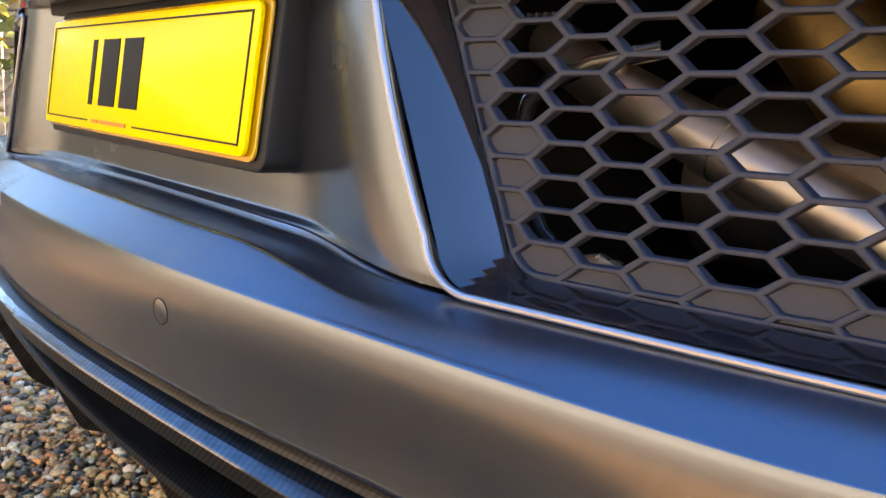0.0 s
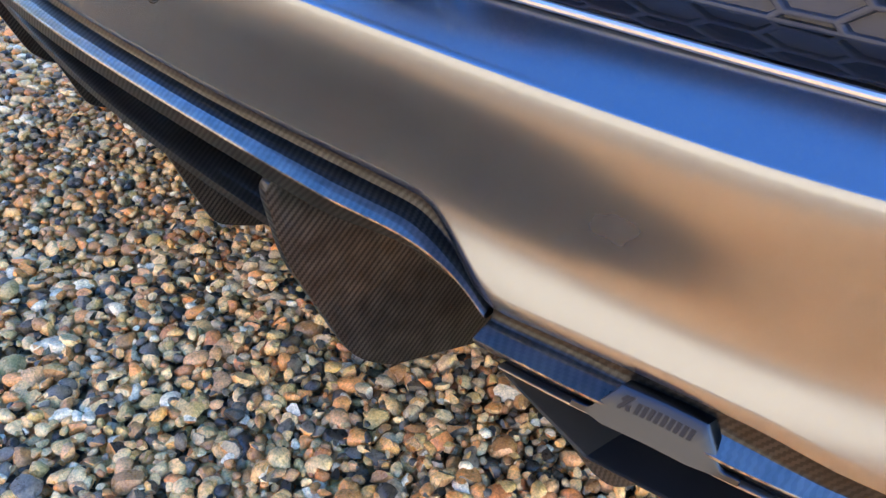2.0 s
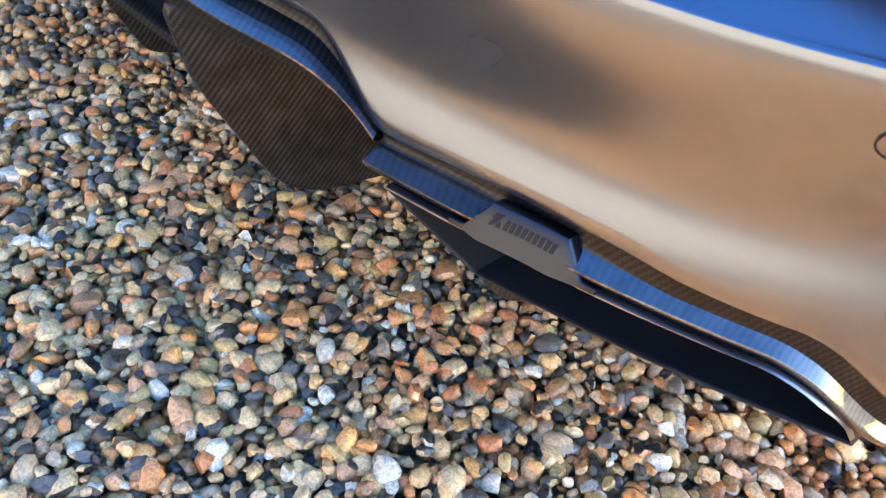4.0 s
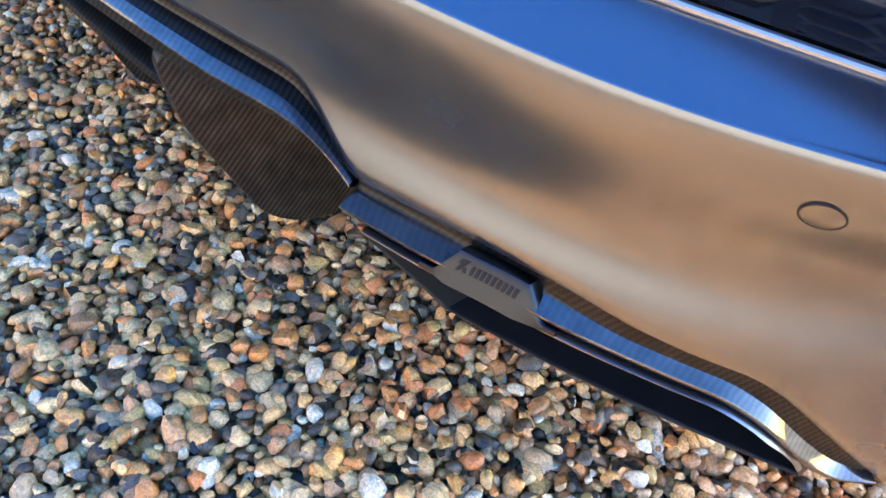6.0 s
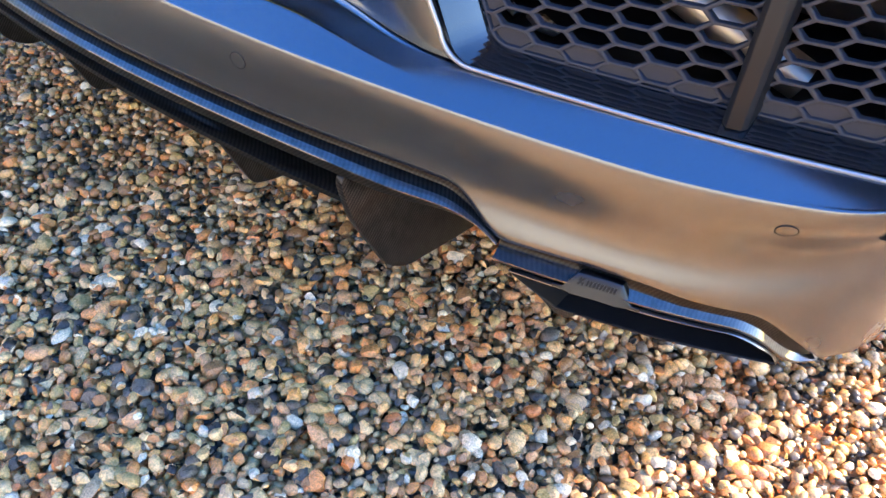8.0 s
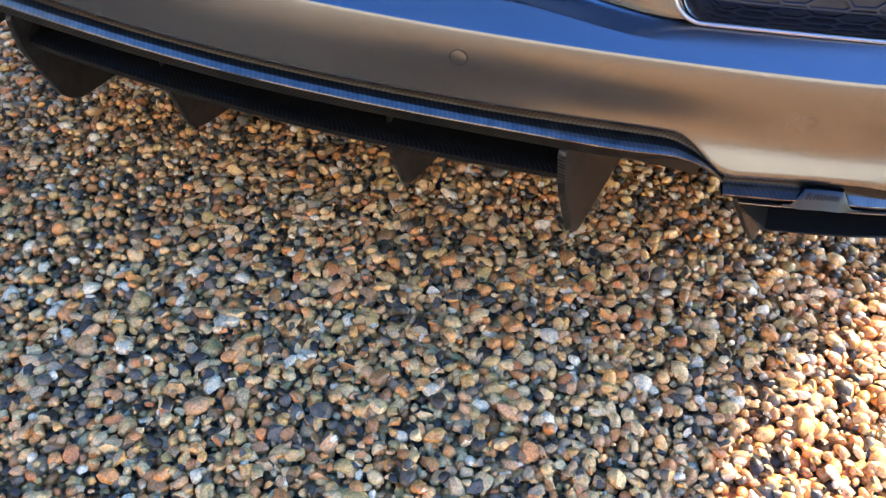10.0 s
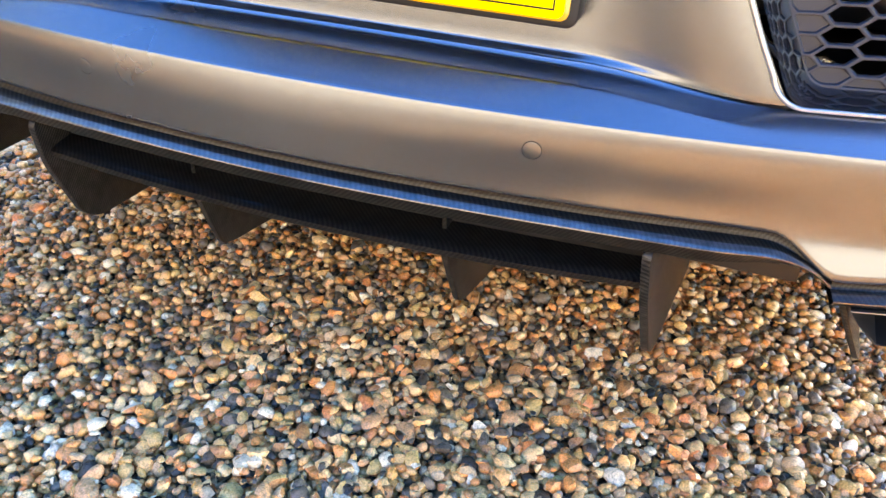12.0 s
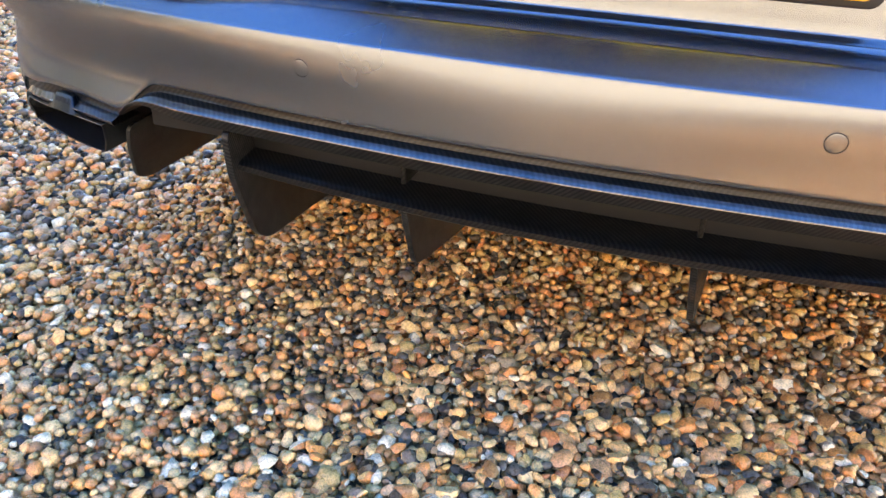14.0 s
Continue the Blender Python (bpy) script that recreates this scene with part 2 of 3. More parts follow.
def chrome_y(a):
    return -0.035 + 0.19 * a * a


def z_bot(a):
    """Lower edge of the painted bumper: it steps down outboard, over the tailpipes."""
    inner = 0.5135 - 0.055 * a * a
    k, d = max(a - 0.74, 0.0), min(max(a - 0.84, 0.0), 0.115)
    outer = 0.4545 + 0.004 * math.sin(min(max((a - 0.6) / 0.18, 0), 1) * math.pi) - 0.13 * k * k / (k + 0.02)
    return lerp(inner, outer, step(0.517, 0.595, a)) - 0.75 * d * d / (d + 0.02)


LIP_END = 0.588


def lip_point(s):
    """The front edge of the carbon lip, which runs out to a point under the bumper's step."""
    a = abs(s)
    x, y = plan(s, LOWER)
    z = 0.4965 - 0.088 * a * a + 0.123 * a ** 4
    return Vector((x, y - 0.099 + 0.013 * step(0.45, 0.604, a), z - 34 * max(a - 0.49, 0.0) ** 3))


def strip_point(s):
    """The front edge of the carbon strip over a tailpipe."""
    a = abs(s)
    x, y = plan(s, LOWER)
    d = max(a - 0.70, 0.0)
    z = 0.4395 + 0.002 * math.sin(min(max((a - 0.6) / 0.14, 0), 1) * math.pi) - 0.145 * d * d / (d + 0.02)
    return Vector((x, y - 0.098 + 0.011 * step(0.64, 0.82, a), z - 0.045 * step(0.828, 0.925, a)))


def panel_y(a, v=0.0):
    """Depth of the plate panel, hollow in the middle, at a share v of its height."""
    u = min(a / 0.4975, 1.0)
    return lerp(0.036 + 0.010 * v, chrome_y(a) + 0.003, step(0.58, 1.0, u) ** 1.3)


def crease_z(a):
    """Height of the shelf edge, rising towards the corners."""
    return 0.604 - 0.018 * a * a + 0.45 * min(max(a - 0.68, 0.0), 0.27) ** 2


def face_y(s, z):
    """Depth of the bumper face: rolled out under its upper edge, tucked in below, flared again over the tailpipes."""
    a = abs(s)
    yc, yl = plan(s, UPPER)[1], plan(s, LOWER)[1]
    v = max((crease_z(a) - 0.002 - z) / 0.095, 0.0)
    wide = step(0.30, 0.62, a)
    roll = 1 - (1 - min(v / 0.50, 1.0)) ** 2
    flare = step(0.95, 1.62, v)
    tuck = 0.014 * wide * step(0.10, 1.10, v)
    return lerp(yc, yl, step(0.0, 0.95, v)) - 0.0785 - 0.0045 * roll + tuck - 0.0155 * wide * flare


def face_x(s, z):
    a = abs(s)
    v = min(max((crease_z(a) - 0.002 - z) / 0.145, 0.0), 1.0)
    return lerp(plan(s, UPPER)[0], plan(s, LOWER)[0], v)


car = new("sports_car")
car.location = (0, 0, -0.0115)
tagged(car, "satin bronze sports car with carbon diffuser parked on gravel", "car")


def spans(lo, hi, n):
    return [lo + (hi - lo) * i / n for i in range(n + 1)]


def shelf_rise(t):
    """Height of the shelf over its edge: a shallow gutter at the back, bending down over the front half."""
    steps, total = 60, 0.0
    for k in range(steps):
        q = lerp(t, 1.0, (k + 0.5) / steps)
        total += -0.06 if q < 0.51 else lerp(-0.06, 0.58, (q - 0.51) / 0.06) if q < 0.57 else lerp(0.58, 0.62, (q - 0.57) / 0.43)
    return 0.089 * total * (1 - t) / steps


# height over the shelf's edge, from the fillet under the plate panel forward to the edge
SHELF = [(u, shelf_rise(0.0) + 0.0075 * (1 - u / 0.14) ** 4) for u in (0.0, 0.005, 0.010, 0.016, 0.023, 0.031, 0.041, 0.054, 0.07, 0.09, 0.115)]
SHELF += [(0.14 + 0.86 * t, shelf_rise(t)) for t in (0.0, 0.15, 0.30, 0.42, 0.50, 0.52, 0.54, 0.56, 0.58, 0.64, 0.72, 0.80, 0.90, 0.96)]


def build_bumper():
    svals = spans(-1.45, -0.95, 10)[:-1] + spans(-0.95, 0.95, 190) + spans(0.95, 1.45, 10)[1:]
    rows = []
    for s in svals:
        a = abs(s)
        w = step(0.58, 1.0, a / 0.4975)
        x, yc = plan(s, UPPER)
        crease = Vector((x, yc - 0.077, crease_z(a)))
        back = panel_y(a) - 0.0065 * (1 - step(0.5, 0.9, a / 0.4975)) - 0.002
        rise = 0.621 - crease.z
        col = []
        for u, h in SHELF:
            outer = rise * (1 - u) + 0.028 * (back - crease.y) * math.sin(u * math.pi)
            col.append(Vector((x, lerp(back, crease.y, u), crease.z + lerp(h, outer, w))))
        col.insert(0, col[0] + Vector((0, 0.010, 0.0)))
        inward = Vector((0, 1, 0)) if a < 0.9 else Vector((-math.copysign(min((a - 0.9) * 4, 1), s), 1, 0)).normalized()
        col.append(crease + Vector((0, 0, 0.0003)))
        col.append(crease + Vector((0, -0.0009, -0.0005)))
        col.append(crease + Vector((0, -0.0014, -0.0013)))
        zb = z_bot(a)
        for u in (0.03, 0.08, 0.14, 0.20, 0.27, 0.34, 0.41, 0.48, 0.55, 0.62, 0.69, 0.76, 0.82, 0.88, 0.94, 1.0):
            z = lerp(crease.z - 0.002, zb, u)
            col.append(Vector((face_x(s, z), face_y(s, z), z)))
        last = col[-1]
        col.append(last + inward * 0.0012 + Vector((0, 0, -0.0012)))
        col.append(last + inward * 0.005 + Vector((0, 0, -0.0018)))
        col.append(last + inward * 0.03)
        rows.append(col)
    bm = grid_mesh(rows, flip=True)
    return part("rear_bumper", bm, PAINT, car, "satin bronze rear bumper with a crisp shelf edge", angle=75)


bumper = build_bumper()


def edge_x(z):
    d = z - 0.643
    return 0.491 - 0.50 * d + 0.9 * d * d


def build_panel():
    rows = []
    for v in spans(0, 0.05, 5)[:-1] + spans(0.05, 1, 20):
        z = lerp(0.624, 0.832, v)
        row = []
        for u in spans(-1, 1, 72):
            zz = z + 0.006 * (1 - step(0.55, 1.0, abs(u))) * (1 - v)
            x = u * edge_x(zz)
            hollow = lerp(0.036 + 0.010 * v, chrome_y(abs(x)) + 0.003, step(0.58, 1.0, abs(u)) ** 1.3)
            foot = 0.007 * (1 - step(0, 0.045, v)) * (1 - step(0.5, 0.9, abs(u)))
            row.append(Vector((x, hollow - foot, zz)))
        rows.append(row)
    return part("plate_panel", grid_mesh(rows), PAINT, car, "satin bronze recessed number plate panel")


build_panel()


def build_lid():
    rows = []
    for s in spans(-0.432, 0.432, 60):
        y0 = chrome_y(abs(s)) + 0.004
        prof = [(0.06, 0.829), (0.012, 0.8255), (0.004, 0.8235), (0.0, 0.826), (-0.002, 0.835), (0.002, 0.86), (0.012, 0.90),
                (0.015, 0.94), (0.0, 0.955), (-0.01, 0.963), (0.0, 0.972), (0.05, 0.978), (0.3, 1.0)]
        rows.append([Vector((s, y0 - 0.004 + dy, z)) for dy, z in prof])
    part("boot_lid", grid_mesh(rows, flip=True), PAINT, car, "satin bronze engine lid lip over the plate", angle=60)
    part("plate_lamp_recess", box(-0.40, 0.40, 0.03, 0.06, 0.815, 0.830, 0.003), BLACK, car)


build_lid()


def build_tail_lamp(side):
    rows, red, gap = [], [], []
    for s in spans(0.437, 1.25, 50):
        x, y = plan(s, UPPER)
        y -= 0.034
        rows.append([Vector((side * x, y + dy, z)) for dy, z in ((0.03, 0.8265), (0.004, 0.8275), (0.0, 0.831), (-0.002, 0.86), (0.01, 0.92), (0.05, 0.95))])
        red.append([Vector((side * x, y - 0.002 + dy, z)) for dy, z in ((0.01, 0.8262), (-0.001, 0.8265), (-0.0024, 0.8272), (-0.001, 0.8280), (0.01, 0.830))])
        gap.append([Vector((side * x, y + 0.012 + dy, z)) for dy, z in ((0.03, 0.800), (0.0, 0.815), (0.0, 0.832), (0.03, 0.836))])
    f = side > 0
    lamp = part("tail_lamp", grid_mesh(rows, flip=f), LENS, car, "clear tail lamp with red lower edge")
    part("red_strip", grid_mesh(red, flip=f), REDLENS, lamp, "red light strip")
    x0, y0 = plan(0.437, UPPER)
    part("red_end", box(*sorted((side * 0.433, side * 0.4395)), y0 - 0.040, y0, 0.826, 0.93, 0.001), REDLENS, lamp, "red lens end")
    part("shadow_gap", grid_mesh(gap, flip=f), BLACK, lamp)


for side in (1, -1):
    build_tail_lamp(side)


# ---- honeycomb grilles ----
def clip_poly(poly, px, pz, nx, nz):
    """Keeps the part of a convex polygon on the inner side of a line."""
    out = []
    for i, p in enumerate(poly):
        q = poly[(i + 1) % len(poly)]
        dp = (p[0] - px) * nx + (p[1] - pz) * nz
        dq = (q[0] - px) * nx + (q[1] - pz) * nz
        if dp <= 0:
            out.append(p)
        if dp * dq < 0:
            k = dp / (dp - dq)
            out.append((p[0] + k * (q[0] - p[0]), p[1] + k * (q[1] - p[1])))
    return out


def area(poly):
    return abs(sum(p[0] * q[1] - q[0] * p[1] for p, q in zip(poly, poly[1:] + poly[:1]))) / 2


def opening(inset=0.0, side_in=0.0):
    """The grille opening in x and z, with a rounded lower inner corner."""
    i = inset
    low, high, end = 0.630 + i, 0.812 - i, 0.952 - i
    r = 0.026
    xl = edge_x(low) + i * 1.1 + side_in
    cx, cz = xl + 0.8 * r + 0.003, low + r
    pts = [(edge_x(high) + i * 1.1 + side_in, high)]
    pts += [(cx - r * math.cos(t) * 1.02, cz - r * math.sin(t)) for t in spans(radians(25), radians(90), 6)]
    pts += [(end, low), (end, high)]
    return pts


def build_grille(side):
    grille = part("grille", tube([(side * x, chrome_y(x) - 0.001, z) for x, z in trim_path()], 0.0026, 10), CHROME, car,
                  "honeycomb air outlet with a bright trim line")
    # glossy reveal from the trim back to the mesh
    front, back = opening(-0.004), opening(0.004, 0.013)
    dense = lambda pts: [(lerp(p[0], q[0], u), lerp(p[1], q[1], u)) for p, q in zip(pts, pts[1:] + pts[:1]) for u in spans(0, 1, 12)[:-1]]
    fr, bk = dense(front), dense(back)
    rows = [[Vector((side * x, chrome_y(x) + dy, lerp(z0, z1, k))) for (x, z0), (_, z1) in zip([(lerp(a[0], b[0], k), a[1]) for a, b in zip(fr, bk)], bk)]
            for dy, k in ((0.0, 0.0), (0.0012, 0.05), (0.016, 0.5), (0.031, 0.95), (0.034, 1.0), (0.046, 1.0))]
    part("grille_frame", grid_mesh(rows, True, flip=side > 0), GLOSS, grille, "gloss black grille surround", angle=50)
    # honeycomb: cells with points to the sides
    px, pz, bar, deep = 0.0358, 0.0199, 0.0036, 0.0065
    slant, climb = 0.131, 0.022
    hull = opening(0.0035, 0.0125)
    from mathutils.geometry import tessellate_polygon
    bm = bmesh.new()

    def put(x, z, d):
        return bm.verts.new((side * x, chrome_y(x) + 0.036 + d, z))

    for i in range(-4, 16):
        for j in range(-10, 3):
            down = j * pz - (pz / 2 if i % 2 else 0)
            cx = 0.519 + i * px + slant * down
            cz = 0.7943 + down + climb * i * px
            hw, flat, hh = px * 2 / 3, px / 3, pz / 2
            corners = [(cx + dx + slant * dz, cz + dz + climb * dx) for dx, dz in ((hw, 0), (flat, hh), (-flat, hh), (-hw, 0), (-flat, -hh), (flat, -hh))]
            outer, inner = list(hull), list(opening(0.0055, 0.0130))
            full = []
            for p, q in zip(corners, corners[1:] + corners[:1]):
                nx, nz = q[1] - p[1], p[0] - q[0]
                ln = math.hypot(nx, nz)
                nx, nz = nx / ln, nz / ln
                outer = clip_poly(outer, p[0], p[1], nx, nz) if outer else outer
                inner = clip_poly(inner, p[0] - nx * bar * 0.27, p[1] - nz * bar * 0.27, nx, nz) if inner else inner
            if len(outer) < 3 or area(outer) < 2e-6:
                continue
            whole = 2 * hh * (hw + flat)
            near_edge = area(outer) < 0.93 * whole or cx > 0.93
            solid = near_edge or (cx < edge_x(cz) + 0.050) or cz < 0.654 or cz > 0.800
            if len(inner) < 3 or area(inner) < 1.2e-5:
                vs = [put(x, z, 0) for x, z in outer]
                bm.faces.new(vs)
                continue
            loops = [[Vector((x, z, 0)) for x, z in outer], [Vector((x, z, 0)) for x, z in inner]]
            flatv = [put(x, z, 0) for x, z in outer + inner]
            for tri in tessellate_polygon(loops):
                try:
                    bm.faces.new([flatv[k] for k in tri])
                except ValueError:
                    pass
            depth = 0.0042 if solid else deep
            centre = (sum(p[0] for p in inner) / len(inner), sum(p[1] for p in inner) / len(inner))
            ring = flatv[len(outer):]
            rim = [put(lerp(x, centre[0], 0.06), lerp(z, centre[1], 0.06), 0.0006) for x, z in inner]
            wall = [put(lerp(x, centre[0], 0.09), lerp(z, centre[1], 0.09), 0.0020) for x, z in inner]
            backv = [put(lerp(x, centre[0], 0.11), lerp(z, centre[1], 0.11), depth) for x, z in inner]
            for ra, rb in ((ring, rim), (rim, wall), (wall, backv)):
                for k in range(len(ring)):
                    l = (k + 1) % len(ring)
                    bm.faces.new((ra[k], ra[l], rb[l], rb[k]))
            if solid:
                bm.faces.new(backv)
    bmesh.ops.remove_doubles(bm, verts=bm.verts, dist=1e-5)
    bmesh.ops.recalc_face_normals(bm, faces=bm.faces)
    part("honeycomb_mesh", bm, MESH, grille, "dark grey plastic honeycomb mesh", angle=62)
    # upright strut
    x0, x1 = 0.747, 0.770
    y0 = chrome_y(0.76)
    prof = [(x0, y0 + 0.040), (x0, y0 + 0.012), (x0 + 0.006, y0 + 0.006), (x1 - 0.004, y0 + 0.010), (x1, y0 + 0.016), (x1, y0 + 0.048)]
    part("strut", prism([(side * x, y, 0.630) for x, y in prof], (side * 0.0, 0.0, 0.184), 0.001), BLACK, grille, "black plastic upright strut")
    return grille


def trim_path():
    r = 0.030
    low, high = 0.6235, 0.8165
    pts = [(0.955, high), (0.80, high), (0.60, high), (edge_x(high) + 0.004, high)]
    pts += [(edge_x(z) - 0.003, z) for z in spans(high - 0.004, low + r, 14)]
    cx, cz = edge_x(low + r) - 0.003 + r, low + r
    pts += [(cx - r * math.cos(t) + 0.004 * math.sin(t), cz - r * math.sin(t)) for t in spans(0.2, math.pi / 2, 8)]
    return pts + [(x, low - 0.002 * step(0.55, 0.8, x)) for x in spans(cx + 0.015, 0.955, 24)]


def build_bay(side):
    """What shows through the mesh: silencer pipe, hose, bracket, heat shield."""
    X = lambda pts: [(side * x, y, z) for x, y, z in pts]
    bay = part("engine_bay", box(*sorted((side * 0.38, side * 0.96)), 0.12, 0.62, 0.56, 0.86), BLACK, car, "dark engine bay lining")
    bay.data.flip_normals()
    me = bay.data
    bm = bmesh.new()
    bm.from_mesh(me)
    bmesh.ops.delete(bm, geom=[f for f in bm.faces if f.calc_center_median().y < 0.13], context='FACES')
    bm.to_mesh(me)
    bm.free()
    part("exhaust_pipe", tube(X([(0.38, 0.22, 0.787), (0.447, 0.20, 0.758), (0.521, 0.20, 0.729), (0.608, 0.20, 0.695), (0.669, 0.20, 0.671), (0.78, 0.22, 0.625)]), 0.0215, 20), PIPE, bay, "heat-stained steel exhaust pipe")
    part("pipe_clamp", tube(X([(0.548, 0.20, 0.7185), (0.562, 0.20, 0.713)]), 0.0238, 20), PIPE, bay, "bronze pipe clamp band")
    part("heat_shield", tube(X([(0.56, 0.30, 0.83), (0.62, 0.29, 0.765), (0.72, 0.31, 0.74), (0.86, 0.34, 0.74)]), 0.050, 20), FOIL, bay, "gold foil heat shield")
    part("hose", tube(X([(0.53, 0.16, 0.775), (0.49, 0.14, 0.765), (0.462, 0.132, 0.752), (0.445, 0.13, 0.738), (0.439, 0.13, 0.715), (0.443, 0.13, 0.688), (0.454, 0.13, 0.664), (0.470, 0.128, 0.646), (0.50, 0.122, 0.632)]), 0.0065, 12), HOSE, bay, "glossy black hose")
    part("bracket", prism(X([(0.514, 0.112, 0.640), (0.532, 0.112, 0.645), (0.556, 0.114, 0.634), (0.550, 0.114, 0.628), (0.532, 0.112, 0.629)]), (0, 0.012, 0), 0.002), STEEL, bay, "bright metal bracket")
    part("lug", prism(X([(0.478, 0.142, 0.768), (0.512, 0.142, 0.766), (0.512, 0.142, 0.758), (0.478, 0.142, 0.759)]), (0, 0.010, 0), 0.002), STEEL, bay, "pale metal lug")
    for k in range(5):
        part("stud", box(*sorted((side * (0.426 + 0.008 * k), side * (0.4285 + 0.008 * k))), 0.140, 0.150, 0.794, 0.800, 0.0006), STEEL, bay, "small bright stud")
    part("silencer", tube(X([(0.42, 0.46, 0.68), (0.92, 0.46, 0.68)]), 0.09, 24), PIPE, bay, "steel silencer drum")


for side in (1, -1):
    build_grille(side)
    build_bay(side)


# ---- number plate ----
def build_plate():
    def tilt(bm):
        """The plate stands out more at its foot."""
        for v in bm.verts:
            v.co.y += (v.co.z - 0.682) * 0.12
            v.co.x += 0.010
        return bm

    part("plate_holder", tilt(slab(-0.277, 0.277, 0.008, 0.046, 0.670, 0.814, 0.013, 0.003)), BLACK, car, "black plastic number plate holder")
    plate = part("number_plate", tilt(slab(-0.268, 0.268, 0.0035, 0.0065, 0.678, 0.806, 0.010, 0.0008)), AMBER, car, "yellow acrylic number plate")
    part("plate_face", tilt(slab(-0.264, 0.264, -0.0035, 0.0005, 0.682, 0.802, 0.009, 0.0008)), YELLOW, plate, "yellow reflective plate face")
    y0, y1 = -0.0046, -0.0034
    bars = [(-0.254, 0.254, 0.7932, 0.7948), (-0.254, -0.105, 0.6902, 0.6918), (0.03, 0.254, 0.6902, 0.6918),
            (0.2524, 0.254, 0.692, 0.793), (-0.254, -0.2524, 0.692, 0.793)]
    for x0, x1, z0, z1 in bars:
        part("border_line", tilt(box(x0, x1, y0, y1, z0, z1)), INK, plate, "thin black border line", False)
    for x0, x1 in ((-0.108, -0.096), (-0.075, -0.027), (-0.013, 0.036)):
        part("character_bar", tilt(box(x0, x1, y0, y1, 0.708, 0.778, 0.0003)), INK, plate, "dark character bar", False)
    for x0, x1 in ((-0.090, -0.071), (-0.065, 0.012)):
        part("maker_bar", tilt(box(x0, x1, y0, y1, 0.689, 0.693)), REDINK, plate, "small red bar", False)


build_plate()


# ---- parking sensors ----
def build_sensor(place, out):
    m = Matrix.Translation(place) @ out.to_track_quat('Z', 'Y').to_matrix().to_4x4()
    bm = bmesh.new()
    prof = [(0.0, 0.0006), (0.0084, 0.0006), (0.0094, 0.0003), (0.0097, -0.003)]
    rings = [[m @ Vector((r * math.cos(t), r * math.sin(t), h)) for t in spans(0, math.tau, 32)[:-1]] for r, h in prof[1:]]
    grid_mesh(rings, True, bm)
    bm.faces.new([bm.verts.new(p) for p in rings[0]])
    bmesh.ops.remove_doubles(bm, verts=bm.verts, dist=1e-6)
    bmesh.ops.recalc_face_normals(bm, faces=bm.faces)
    sensor = part("parking_sensor", bm, PAINT, bumper, "round painted parking sensor")
    bm = bmesh.new()
    rings = [[m @ Vector((r * math.cos(t), r * math.sin(t), h)) for t in spans(0, math.tau, 32)[:-1]] for r, h in ((0.0096, 0.0002), (0.0105, 0.0003), (0.0106, -0.002))]
    grid_mesh(rings, True, bm)
    bmesh.ops.recalc_face_normals(bm, faces=bm.faces)
    part("sensor_gap", bm, BLACK, bumper)


# ---- the tail leans forward towards its top, beside the plate ----
def lean_forward(ob):
    for v in ob.data.vertices:
        x, y, z = v.co
        d = 0.09 * min(max(z - 0.63, 0.0), 0.24) * step(0.24, 0.42, abs(x))
        v.co = (x + math.copysign(1.0, x) * (abs(x) - 0.843) / 0.33 * d, y + d, z + (z - 0.782) / 0.33 * d)
    ob.data.update()


for ob in car.children_recursive:
    if ob.name.split(".")[0] in ("plate_panel", "boot_lid", "tail_lamp", "red_strip", "red_end", "shadow_gap", "grille", "grille_frame", "honeycomb_mesh", "strut", "engine_bay"):
        lean_forward(ob)


def face_point(s, z):
    """A point of the bumper face at a height."""
    return Vector((face_x(s, z), face_y(s, z), z))


for s, z in ((-0.840, 0.569), (-0.280, 0.567), (0.270, 0.567), (0.840, 0.569)):
    across = face_point(s + 0.01, z) - face_point(s - 0.01, z)
    upward = face_point(s, z + 0.008) - face_point(s, z - 0.008)
    build_sensor(face_point(s, z), across.cross(upward).normalized())


# ---- carbon diffuser ----
def build_band(name, upright_name, s0, s1, n, edge, tall_at, ledge, dark, parent, label, upright_label):
    """A carbon band under the bumper: an upright below the paint, a ledge, a rounded nose and a front face."""
    rows = []
    for s in spans(s0, s1, n):
        a = abs(s)
        e = edge(s)
        t = edge(s + 0.002) - edge(s - 0.002)
        inn = Vector((-t.y, t.x, 0)).normalized()
        zb = z_bot(a)
        tall = tall_at(a)
        body = Vector((face_x(s, zb), face_y(s, zb), zb))
        h = max(zb - e.z, 0.003)
        run = max((body - e).dot(inn), 0.004)
        col = [body + inn * 0.028, body + inn * 0.0045 - Vector((0, 0, 0.0005))]
        for k, dz in ledge:
            col.append(e + inn * (k * (run + 0.0045)) + Vector((0, 0, dz * h)))
        col += [e + inn * 0.0002, e - Vector((0, 0, 0.0014)), e + inn * 0.0012 - Vector((0, 0, tall * 0.55)),
                e + inn * 0.0030 - Vector((0, 0, tall)), e + inn * 0.006 - Vector((0, 0, tall + 0.0012)),
                e + inn * 0.05 - Vector((0, 0, tall - 0.004))]
        rows.append(col)
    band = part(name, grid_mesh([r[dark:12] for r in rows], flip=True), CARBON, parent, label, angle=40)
    # upright, back of the ledge and front face: shade put into a darker carbon
    part(upright_name, grid_mesh([r[:dark + 1] for r in rows], flip=True), SHADED_CARBON, band, upright_label, angle=40)
    part("front_face", grid_mesh([r[11:] for r in rows], flip=True), SHADED_CARBON, band, "carbon fibre front face, darkened as if in shade", angle=40)


def build_lip():
    build_band("diffuser_lip", "lip_upright", -LIP_END, LIP_END, 150, lip_point,
